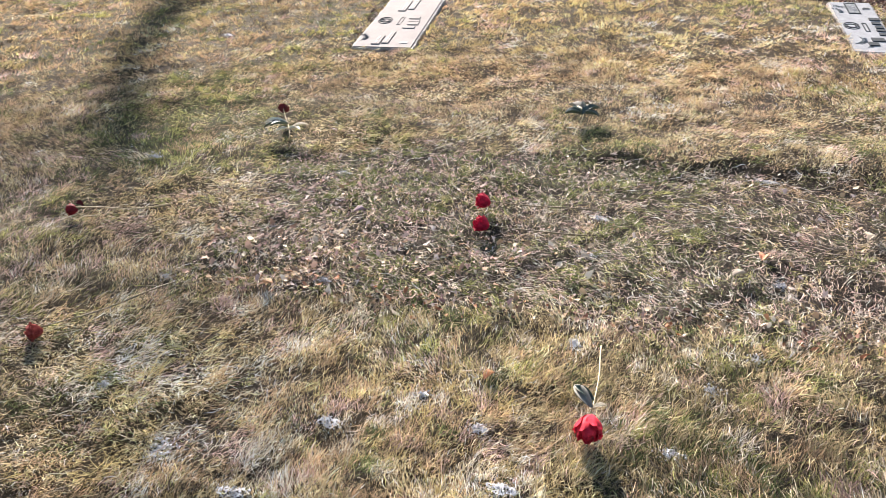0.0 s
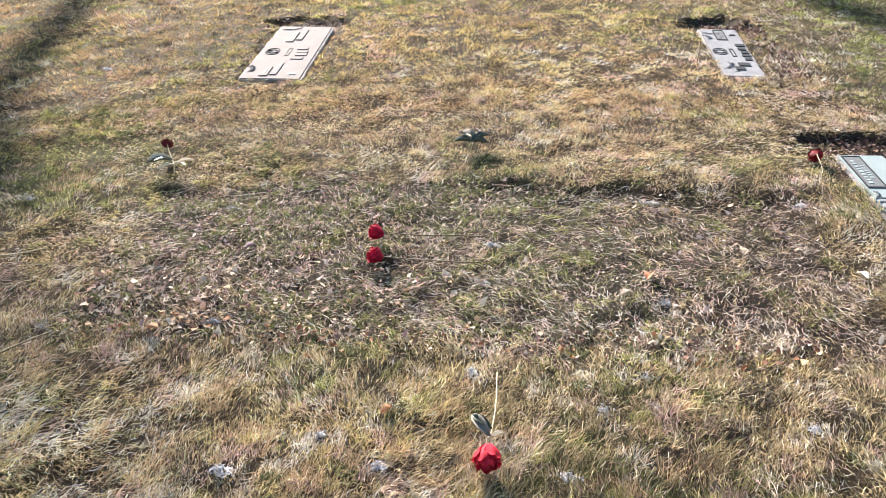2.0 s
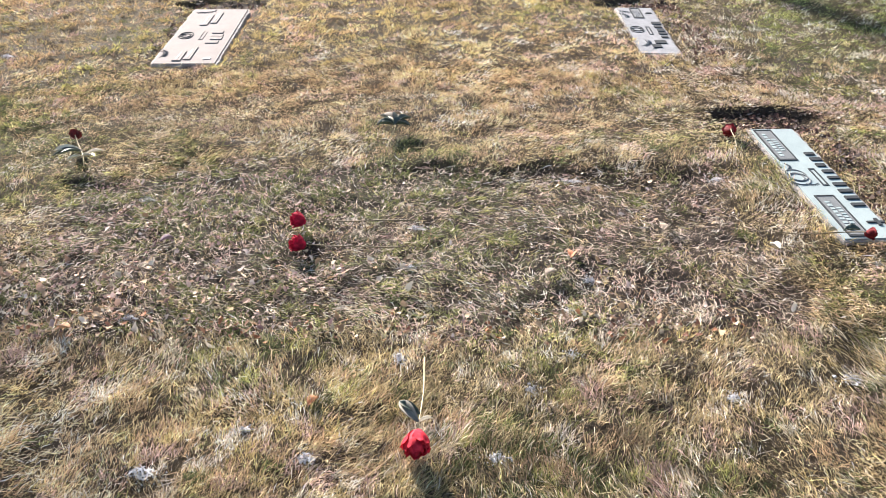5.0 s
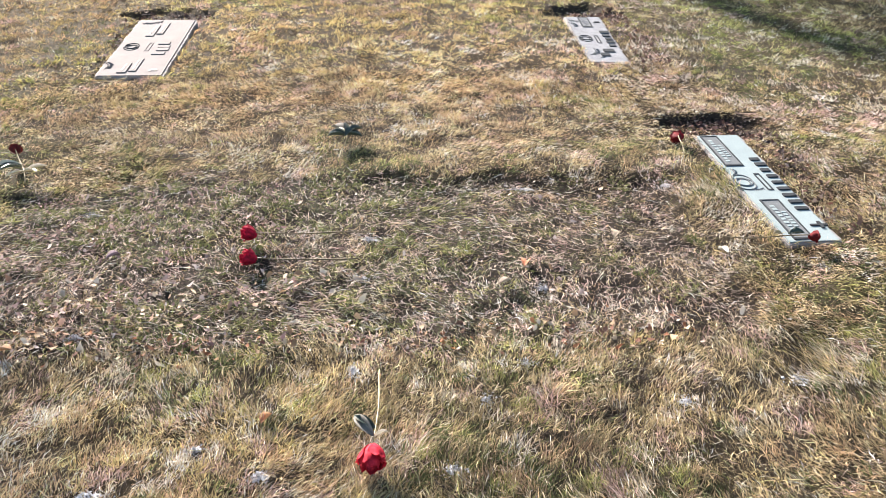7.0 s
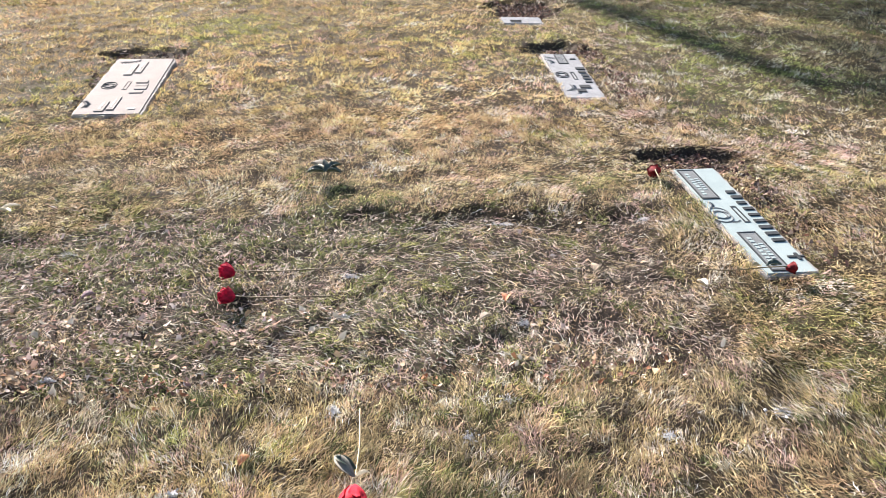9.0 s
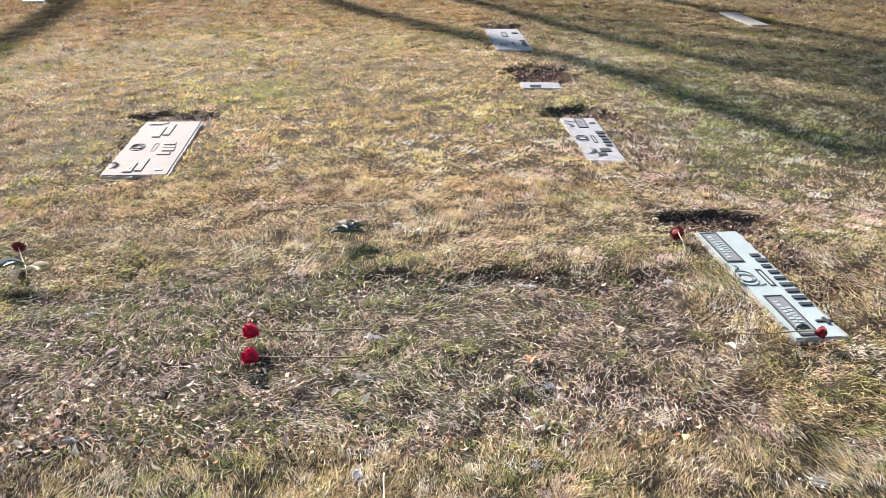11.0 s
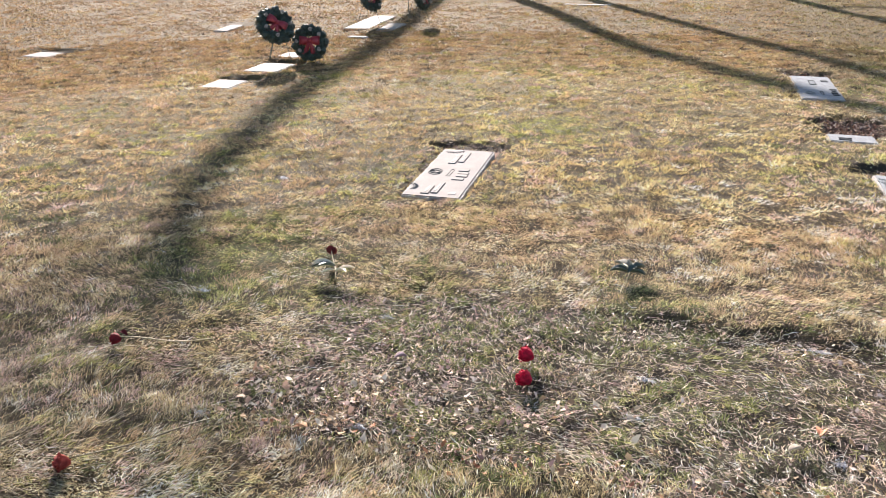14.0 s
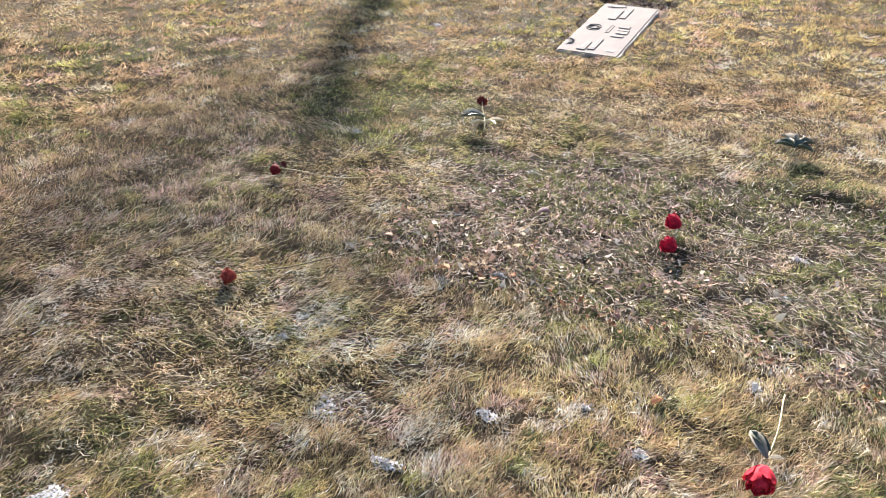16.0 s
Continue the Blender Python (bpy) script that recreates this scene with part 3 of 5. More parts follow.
def sprigs(name, label, seed, n, per):
    """Short upright green sprigs that have come up through the thin turf of the plot."""
    r = np.random.RandomState(seed)
    x, y = r.uniform(-1.0, 2.0, n), r.uniform(2.02, 3.36, n)
    own, ox, oy, rim = tussocks(x, y, 0.10, 503)
    where = 0.45 * smooth01(0.9, 0.1, x) + 0.30 + 0.5 * blob(x, y, 0.1, 3.05, 0.9, 0.2) + 0.6 * blob(x, y, -0.35, 2.85, 0.3, 0.2) + 0.6 * blob(x, y, 0.45, 2.18, 0.5, 0.12) + 0.5 * blob(x, y, 0.95, 2.62, 0.2, 0.1) - 0.25 * blob(x, y, 1.5, 2.75, 0.45, 0.3)
    keep = (own[:, 6] < where * 0.75) & (rim < 0.75) & (r.rand(n) < grave(x, y) * 1.2)
    x, y, ox, oy, own = x[keep], y[keep], ox[keep], oy[keep], own[keep]
    i = np.repeat(np.arange(len(x)), per)
    n = len(i)
    bx, by = x[i] + r.normal(0, 0.006, n), y[i] + r.normal(0, 0.006, n)
    az = np.arctan2(oy[i] + 0.35 * r.normal(0, 1, n), ox[i] + 0.35 * r.normal(0, 1, n))
    tilt = np.radians(np.clip(r.normal(48, 18, n), 5, 85))
    ln = 0.037 * r.uniform(0.5, 1.4, n)
    wd = 0.0010 * r.uniform(0.7, 1.5, n)
    base = np.stack([bx, by, ground_height(bx, by) - 0.002], 1)
    mid = base + np.stack([np.cos(az) * np.sin(tilt), np.sin(az) * np.sin(tilt), np.cos(tilt)], 1) * (ln * 0.55)[:, None]
    t2 = np.minimum(tilt + np.radians(r.uniform(10, 45, n)), 1.8)
    tip = mid + np.stack([np.cos(az) * np.sin(t2), np.sin(az) * np.sin(t2), np.cos(t2)], 1) * (ln * 0.45)[:, None]
    side = np.stack([-np.sin(az), np.cos(az), r.normal(0, 0.5, n)], 1) * wd[:, None]
    co = np.stack([base, mid - side, mid + side, tip], 1).reshape(-1, 3)
    j = np.arange(n) * 4
    tris = np.concatenate([np.stack([j, j + 2, j + 1], 1), np.stack([j + 1, j + 2, j + 3], 1)])
    g = own[i, 0:1]
    c = (np.array((0.11, 0.14, 0.045)) * (1 - g) + np.array((0.30, 0.31, 0.12)) * g) * np.exp(r.normal(0, 0.3, (n, 1)))
    me = numpy_mesh(name, co, tris, np.repeat(c, 4, 0), MAT_GRASS)
    return tagged(new(name, me), label, "grass", kind="stuff")


def thatch(name, label, seed, n, r0, r1, power):
    """Dead strands that lie matted over one another among the tufts."""
    r = np.random.RandomState(seed)
    x, y, d = scatter(r, n, r0, r1, power)
    gr = grave(x, y)
    keep = ~in_marker(x, y, -0.01) & (r.rand(n) < (0.35 + 0.65 * gr) * (1 - 0.45 * gr * soil_spots(x, y))) & (pit_depth(x, y) < 0.5)
    x, y, d, gr = x[keep], y[keep], d[keep], gr[keep]
    n = len(x)
    grow = np.sqrt(d / r0)
    az = lie(x, y) + r.normal(0, 0.8, n)
    ln = 0.016 * grow ** 0.3 * r.uniform(0.6, 1.9, n)
    wd = 0.0007 * grow ** 0.6 * r.uniform(0.6, 1.4, n)
    rise = r.normal(0, 0.22, n)
    bend = r.normal(0, 0.5, n)
    z = ground_height(x, y) + r.uniform(0.004, 0.024, n)
    mid = np.stack([x, y, z], 1)
    a = mid - np.stack([np.cos(az), np.sin(az), rise], 1) * ln[:, None]
    b = mid + np.stack([np.cos(az + bend), np.sin(az + bend), -rise + r.normal(0, 0.15, n)], 1) * ln[:, None]
    roll = r.uniform(-1.0, 1.0, n)
    side = np.stack([-np.sin(az) * np.cos(roll), np.cos(az) * np.cos(roll), np.sin(roll)], 1) * wd[:, None]
    co = np.stack([a, mid - side, mid + side, b], 1).reshape(-1, 3)
    j = np.arange(n) * 4
    tris = np.concatenate([np.stack([j, j + 1, j + 2], 1), np.stack([j + 1, j + 3, j + 2], 1)])
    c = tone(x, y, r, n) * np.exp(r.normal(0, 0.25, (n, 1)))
    bleached = r.rand(n) < (0.36 - 0.06 * smooth01(0.5, 1.0, x)) * gr
    c[bleached] = np.array((0.72, 0.585, 0.49)) * np.exp(r.normal(0, 0.2, (int(bleached.sum()), 1)))
    me = numpy_mesh(name, co, tris, np.repeat(np.minimum(c, 0.8), 4, 0), MAT_GRASS)
    return tagged(new(name, me), label, "thatch", kind="stuff")


def strands(name, label, seed, n, x0, x1, y0, y1, keep_at, way, length, colours):
    """Long bleached blades that lie flat over the turf, combed one way. keep_at: the share that lies at x, y; way: its direction there."""
    r = np.random.RandomState(seed)
    x, y = r.uniform(x0, x1, n), r.uniform(y0, y1, n)
    own = tussocks(x, y, 0.14, 504)[0]
    k = (r.rand(n) < keep_at(x, y) * (0.3 + 1.1 * own[:, 2])) & ~in_marker(x, y, -0.02)
    x, y, own = x[k], y[k], own[k]
    n = len(x)
    az = way(x, y) + 0.9 * (own[:, 3] - 0.5) + r.normal(0, 0.22, n)
    ln = length * r.uniform(0.5, 1.5, n)
    wd = 0.0008 * r.uniform(0.6, 1.3, n)
    bow = r.normal(0, 0.10, n)
    pts = []
    for t in (0.0, 0.35, 0.7, 1.0):
        a = az + bow * (t - 0.5)
        px, py = x + np.cos(a) * ln * t, y + np.sin(a) * ln * t
        lift = 0.008 + (0.010 + 0.012 * own[:, 4]) * np.sin(np.pi * (0.12 + 0.75 * t))
        pts.append(np.stack([px, py, ground_height(px, py) + lift + r.normal(0, 0.002, n)], 1))
    side = np.stack([-np.sin(az), np.cos(az), r.normal(0, 0.4, n)], 1) * wd[:, None]
    co = np.stack([pts[0], pts[1] - side, pts[1] + side, pts[2] - side * 0.8, pts[2] + side * 0.8, pts[3]], 1).reshape(-1, 3)
    j = np.arange(n) * 6
    tris = np.concatenate([np.stack([j + a, j + b, j + c], 1) for a, b, c in ((0, 2, 1), (1, 2, 4), (1, 4, 3), (3, 4, 5))])
    c = np.array(colours)[r.randint(len(colours), size=n)] * np.exp(r.normal(0, 0.22, (n, 1)))
    me = numpy_mesh(name, co, tris, np.repeat(np.minimum(c, 0.82), 6, 0), MAT_GRASS)
    return tagged(new(name, me), label, "grass", kind="stuff")


build_ground()
thatch("thatch", "flattened pale dead grass strands over the soil", 34, 200000, 0.8, 5.0, 1.1)
grass("grass", "matted straw-coloured and green winter grass blades", 31, 134000, 7, 1.05, 4.7, 1.10, 0.0255, 0.00170, 2, 0.0105)
strands("grass_strands", "long bleached grass blades lying flat and combed one way", 38, 11000, -2.6, -0.7, 0.9, 2.9,
        lambda x, y: blob(x, y, -1.55, 1.75, 0.75, 0.75), lambda x, y: 0.95 + 0.45 * FLOW1(x, y), 0.058, [(0.58, 0.50, 0.39), (0.48, 0.40, 0.29), (0.36, 0.30, 0.22), (0.27, 0.25, 0.16)])
strands("grass_strands", "dry grass blades swept over beside the rose", 39, 8000, -0.9, 2.4, 1.05, 2.12,
        lambda x, y: 0.45 * (1 - grave(x, y)) * smooth01(-0.3, 0.3, W_B(x - 3, y + 2) + 0.6), lambda x, y: lie(x, y), 0.042, [(0.62, 0.54, 0.41), (0.55, 0.47, 0.32), (0.42, 0.38, 0.22), (0.27, 0.27, 0.13)])
sprigs("grass", "short green grass sprigs in the thin turf", 37, 8000, 8)
grass("grass", "short straw-coloured winter turf between the grave markers", 32, 215000, 5, 4.2, 12.5, 1.25, 0.036, 0.0056, 1, 0.0095, (-64, 47))
grass("grass", "dry golden turf further off on the lawn", 33, 170000, 3, 9.0, 22.0, 1.4, 0.044, 0.0130, 1, 0.022, (-60, 44))
grass("grass", "straw-coloured winter turf around the standing place", 35, 9000, 6, 0.05, 1.20, 0.1, 0.010, 0.0020, 1, 0.004, (-180, 180))
grass("grass", "straw-coloured winter turf on the near side of the lawn", 36, 40000, 4, 1.0, 8.0, 0.85, 0.040, 0.0085, 1, 0.018, (46, 288))

# ---------------------------------------------------------------- flat grave markers


def slab_rect(w, h, u0, u1, v0, v1):
    """Shares of a slab's length (from the near end) and width (from the left) as a rectangle on its face."""
    return (v0 - 0.5) * w, (v1 - 0.5) * w, (u0 - 0.5) * h, (u1 - 0.5) * h


def name_lines(panel, rnd, mat, x0, x1, y0, y1, z, lines, tall):
    """Rows of short bars in place of lettering that cannot be read. lines: share across the panel, share of its length, letters."""
    for across, span, k in lines:
        cx = x0 + across * (x1 - x0)
        for i in range(k):
            a = y0 + ((1 - span) / 2 + span * i / k) * (y1 - y0)
            b = a + span / k * rnd.uniform(0.45, 0.70) * (y1 - y0)
            t = tall * rnd.uniform(0.75, 1.0)
            part("letter_bar", box(bmesh.new(), cx - t, cx + t, a, b, z - 0.001, z + 0.0018), mat, panel)


def marker(key, label, mat, letters, plates=(), framed=(), bars=(), bar_mat=None, bar_high=0.006, rings=None, sprigs_at=(), extra=(), top=-0.018, group="grave markers"):
    """A flat slab sunk in the turf. Places on it are shares of its length (from the near end) and width (from the left)."""
    x0, x1, y0, y1, turn = MARKERS[key]
    w, h = x1 - x0, y1 - y0
    stone = empty("grave_marker", (x0 + x1) / 2, (y0 + y1) / 2, top - 0.10, turn)
    tagged(stone, label, "grave marker", group)
    zt = 0.10
    bm = box(bmesh.new(), -w / 2, w / 2, -h / 2, h / 2, 0.0, zt, 0.006)
    part("slab", bm, mat, stone)
    # rock-pitched rim that slopes off the sawn face
    rnd = random.Random(key)
    loop = []
    for (ax, ay), (bx, by) in (((-w / 2, -h / 2), (w / 2, -h / 2)), ((w / 2, -h / 2), (w / 2, h / 2)), ((w / 2, h / 2), (-w / 2, h / 2)), ((-w / 2, h / 2), (-w / 2, -h / 2))):
        k = max(4, int(math.hypot(bx - ax, by - ay) / 0.025))
        nx, ny = (by - ay) / math.hypot(bx - ax, by - ay), -(bx - ax) / math.hypot(bx - ax, by - ay)
        loop += [(ax + (bx - ax) * i / k, ay + (by - ay) * i / k, nx, ny) for i in range(k)]
    loop.append(loop[0])
    jag = [rnd.uniform(0.006, 0.020) for _ in loop[:-1]]
    jag.append(jag[0])
    drop = [rnd.uniform(0.007, 0.016) for _ in loop[:-1]]
    drop.append(drop[0])
    rows = [[(x - 0.004 * nx, y - 0.004 * ny, zt - 0.0045) for x, y, nx, ny in loop],
            [(x + g * 0.6 * nx, y + g * 0.6 * ny, zt - dz * 0.6) for (x, y, nx, ny), g, dz in zip(loop, jag, drop)],
            [(x + g * nx, y + g * ny, zt - dz - 0.01) for (x, y, nx, ny), g, dz in zip(loop, jag, drop)],
            [(x + g * nx, y + g * ny, 0.01) for (x, y, nx, ny), g in zip(loop, jag)]]
    bm = sheet(bmesh.new(), rows)
    part("rough_edge", bm, MAT_ROCK, stone, "rock-pitched edge")
    # raised plates of the same stone, stepped side by side
    for place in plates:
        px0, px1, py0, py1 = slab_rect(w, h, *place)
        plate = part("name_plate", box(bmesh.new(), px0, px1, py0, py1, zt - 0.002, zt + 0.006, 0.002), mat, stone, "raised plate with worn lettering")
        name_lines(plate, rnd, letters, px0, px1, py0, py1, zt + 0.006, ((0.5, 0.7, 5),), 0.006)
    # dark etched panels with a border and pale lettering
    for place in framed:
        px0, px1, py0, py1 = slab_rect(w, h, *place)
        panel = part("name_panel", box(bmesh.new(), px0, px1, py0, py1, zt - 0.002, zt + 0.002), MAT_PANEL, stone, "dark etched name panel with unreadable lettering")
        bm = bmesh.new()
        rim = 0.006
        for a in ((px0 - rim, px1 + rim, py0 - 2 * rim, py0), (px0 - rim, px1 + rim, py1, py1 + rim), (px0 - rim, px0, py0, py1), (px1, px1 + rim, py0, py1)):
            box(bm, *a, zt - 0.002, zt + 0.0045)
        part("panel_border", bm, MAT_DARKLET, panel)
        name_lines(panel, rnd, mat, px0, px1, py0, py1, zt + 0.002, ((0.70, 0.45, 6), (0.34, 0.80, 9)), 0.011)
    for place in bars:
        bm = box(bmesh.new(), *slab_rect(w, h, *place), zt - 0.002, zt + bar_high, 0.001)
        part("letter_bar", bm, bar_mat or letters, stone)
    if rings:
        u, v, rad, ring_mat = rings
        cx, cy = (v - 0.5) * w, (u - 0.5) * h
        for r2, dy in ((rad, -0.3), (rad, 0.3), (rad * 0.62, 0.0)):
            pts = [(cx + r2 * 0.85 * math.cos(a), cy + dy * rad + r2 * math.sin(a), zt + 0.0005) for a in np.linspace(0, 2 * math.pi, 22)]
            part("ring_emblem", tube(bmesh.new(), pts, [0.0036] * 22, 5), ring_mat, stone, "carved ring")
    for u, v, size, lean in sprigs_at:
        # a carved spray: a curved stalk with leaves on both sides
        bm = bmesh.new()
        cx, cy = (v - 0.5) * w, (u - 0.5) * h
        stalk = [Vector((cx + size * t * math.cos(lean + 0.8 * t), cy + size * t * math.sin(lean + 0.8 * t), zt)) for t in np.linspace(0, 1, 7)]
        tube(bm, stalk, [0.003] * 7, 4)
        for k, p in enumerate(stalk[1:]):
            for sd in (-1, 1):
                a = lean + 0.8 * k / 6 + sd * 0.9
                q = p + Vector((math.cos(a), math.sin(a), 0)) * size * 0.26
                tube(bm, (p, (p + q) / 2 + Vector((0, 0, 0.001)), q), (0.001, size * 0.045, 0.001), 5)
        part("leaf_carving", bm, mat if bar_mat else MAT_PANEL, stone, "carved leaf spray")
    for kind, u, v in extra:
        cx, cy = (v - 0.5) * w, (u - 0.5) * h
        if kind == "cross":
            bm = box(bmesh.new(), cx - 0.040, cx + 0.034, cy - 0.006, cy + 0.006, zt - 0.002, zt + 0.005)
            box(bm, cx - 0.002, cx + 0.012, cy - 0.026, cy + 0.026, zt - 0.002, zt + 0.0055)
            part("cross_carving", bm, letters, stone)
        elif kind == "dash":
            bm = bmesh.new()
            for a in ((cx - 0.014, cx + 0.014, cy - 0.080, cy - 0.072), (cx - 0.014, cx + 0.014, cy + 0.072, cy + 0.080), (cx - 0.014, cx - 0.008, cy - 0.072, cy + 0.072), (cx + 0.008, cx + 0.014, cy - 0.072, cy + 0.072)):
                box(bm, *a, zt - 0.002, zt + 0.003)
            part("divider_bar", bm, bar_mat or letters, stone, "thin outlined bar")
        elif kind == "mark":
            bm = box(bmesh.new(), cx - 0.022, cx + 0.014, cy - 0.012, cy + 0.012, zt - 0.002, zt + 0.004)
            box(bm, cx - 0.030, cx - 0.022, cy - 0.020, cy - 0.004, zt - 0.002, zt + 0.0035)
            part("small_carving", bm, letters, stone)
    return stone


def letter_row(n, u0, u1, v0, v1, wide=0.62):
    """Carved letters that cannot be read, as uneven bars."""
    rnd = random.Random(n * 100 + int(u0 * 100))
    out = []
    for i in range(n):
        a = u0 + (u1 - u0) * (i + rnd.uniform(0.0, 0.12)) / n
        out.append((a, a + (u1 - u0) * wide * rnd.uniform(0.8, 1.15) / n, v0 + rnd.uniform(0, 0.05), v1 - rnd.uniform(0, 0.05)))
    return out


marker("L", "pale pinkish granite companion marker set flush in the lawn", MAT_PALE, MAT_GREYLET,
       plates=((0.04, 0.19, 0.29, 0.43), (0.06, 0.26, 0.45, 0.57), (0.66, 0.87, 0.31, 0.45), (0.70, 0.92, 0.47, 0.59)),
       bars=letter_row(4, 0.33, 0.57, 0.62, 0.86, 0.70), bar_mat=MAT_PALE, bar_high=0.005, rings=(0.47, 0.22, 0.050, MAT_DARKLET),
       sprigs_at=((0.10, 0.06, 0.11, 0.9), (0.93, 0.08, 0.12, -0.6), (0.47, 0.22, 0.045, 2.6)), extra=(("dash", 0.47, 0.50), ("mark", 0.08, 0.84)))
marker("M", "long grey granite companion marker with a sky-reflection tint, beside the settled grave", MAT_SKYGREY, MAT_DARKLET,
       framed=((0.03, 0.33, 0.17, 0.50), (0.67, 0.975, 0.10, 0.44)), bars=letter_row(9, 0.24, 0.76, 0.70, 0.97, 0.46), rings=(0.50, 0.15, 0.055, MAT_PANEL),
       sprigs_at=((0.575, 0.08, 0.05, 0.5), (0.44, 0.20, 0.05, -0.8)), extra=(("dash", 0.50, 0.57), ("cross", 0.12, 0.86)))
marker("R", "light grey granite marker with bold dark letters, sunk below the turf", MAT_SLATE, MAT_DARKLET,
       framed=((0.75, 0.96, 0.36, 0.60),), bars=letter_row(5, 0.30, 0.66, 0.72, 0.97, 0.60) + [(0.11, 0.17, 0.40, 0.62), (0.19, 0.25, 0.52, 0.80)], rings=(0.48, 0.24, 0.050, MAT_DARKLET),
       sprigs_at=((0.92, 0.05, 0.10, -1.2), (0.74, 0.10, 0.09, 0.9), (0.14, 0.12, 0.11, 0.3), (0.08, 0.35, 0.08, 0.6)), extra=(("dash", 0.46, 0.55), ("mark", 0.86, 0.84)), top=-0.030)
marker("G", "light grey granite marker half buried under turf and leaves", MAT_SLATE, MAT_DARKLET,
       bars=letter_row(3, 0.15, 0.5, 0.2, 0.5), top=-0.030)
marker("F", "light grey granite marker with a few dark letters", MAT_SLATE, MAT_DARKLET,
       framed=((0.60, 0.78, 0.40, 0.54),), bars=letter_row(4, 0.15, 0.46, 0.78, 0.97) + [(0.74, 0.80, 0.72, 0.90)], rings=(0.22, 0.27, 0.050, MAT_PANEL), extra=(("dash", 0.25, 0.56),))
for key in ("T", "S", "S0", "X", "U", "Y", "Z", "A", "B", "V", "V2"):
    marker(key, "pale granite marker lying flush in the dry lawn", MAT_PALE, MAT_GREYLET, top=-0.026)

# ---------------------------------------------------------------- cut roses


def petal(bm, phi, rad, height, wide, curl, close, rnd):
    """One cupped petal round the +z axis: it swells to rad, closes towards the top and curls out at its lip."""
    rows = []
    for j in range(7):
        v = j / 6
        swell = math.sin(math.pi * (0.10 + close * v))
        row = []
        for i in range(7):
            u = i / 3 - 1
            a = phi + u * wide * (0.5 + 0.5 * math.sin(min(1.0, v * 1.4) * math.pi / 2))
            lip = max(0.0, v - 0.72) / 0.28
            rr = rad * swell + curl * lip ** 2 * (1 - 0.3 * abs(u)) + 0.03 * rad * u * u
            zz = height * (v - 0.16 * u * u * v ** 2) - curl * 0.7 * lip ** 2
            ruffle = 1 + 0.07 * v * math.sin(5.0 * u + 7 * phi) + 0.05 * v * math.sin(11 * u + 3 * phi)
            row.append((rr * ruffle * math.cos(a), rr * ruffle * math.sin(a), zz * (1 + 0.06 * v * math.sin(9 * u + 5 * phi)) + rnd.uniform(-1, 1) * 0.0009))
        rows.append(row)
    sheet(bm, rows)


def add_bloom(size, open_, seed, mat, top):
    """A rose head along +z: a tight heart and the petals that wrap it."""
    rnd = random.Random(seed)
    bm = bmesh.new()
    phi = rnd.uniform(0, 6)
    for k in range(8):
        f = (k + 1) / 8
        petal(bm, phi, size * (0.05 + 0.20 * f), size * (0.98 - 0.04 * f), 1.0, 0.0, 0.80, rnd)
        phi += 2.39996
    bud = part("bloom", bm, mat, top, smooth=True)
    for k in range(14):
        f = (k + 1) / 14
        bm = bmesh.new()
        petal(bm, phi, size * (0.27 + 0.20 * f), size * (0.95 - 0.20 * f ** 2) * rnd.uniform(0.94, 1.06), 0.95 - 0.2 * f,
              size * 0.17 * (0.35 + 0.65 * f) * open_ * rnd.uniform(0.5, 1.3), 0.74 - 0.22 * f * open_, rnd)
        part("petal", bm, mat, bud, smooth=True)
        phi += 2.39996 + rnd.uniform(-0.25, 0.25)
    return bud


def leaf_mesh(length, width, cup, droop, seed):
    """A pointed leaf along +x, folded along its rib."""
    rnd = random.Random(seed)
    rows = []
    for j in range(7):
        t = j / 6
        w = width * math.sin(math.pi * min(1.0, t * 0.93 + 0.05)) ** 0.8 / 2
        zc = droop * math.sin(t * 2.4) * length
        rows.append([(t * length, k * w / 2, zc + cup * (k / 2) ** 2 * w * 2 + rnd.uniform(-1, 1) * 0.0012) for k in (-2, -1, 0, 1, 2)])
    return sheet(bmesh.new(), rows, 0.0007)


def aim(direction):
    return Vector(direction).normalized().to_track_quat("Z", "Y").to_matrix().to_4x4()


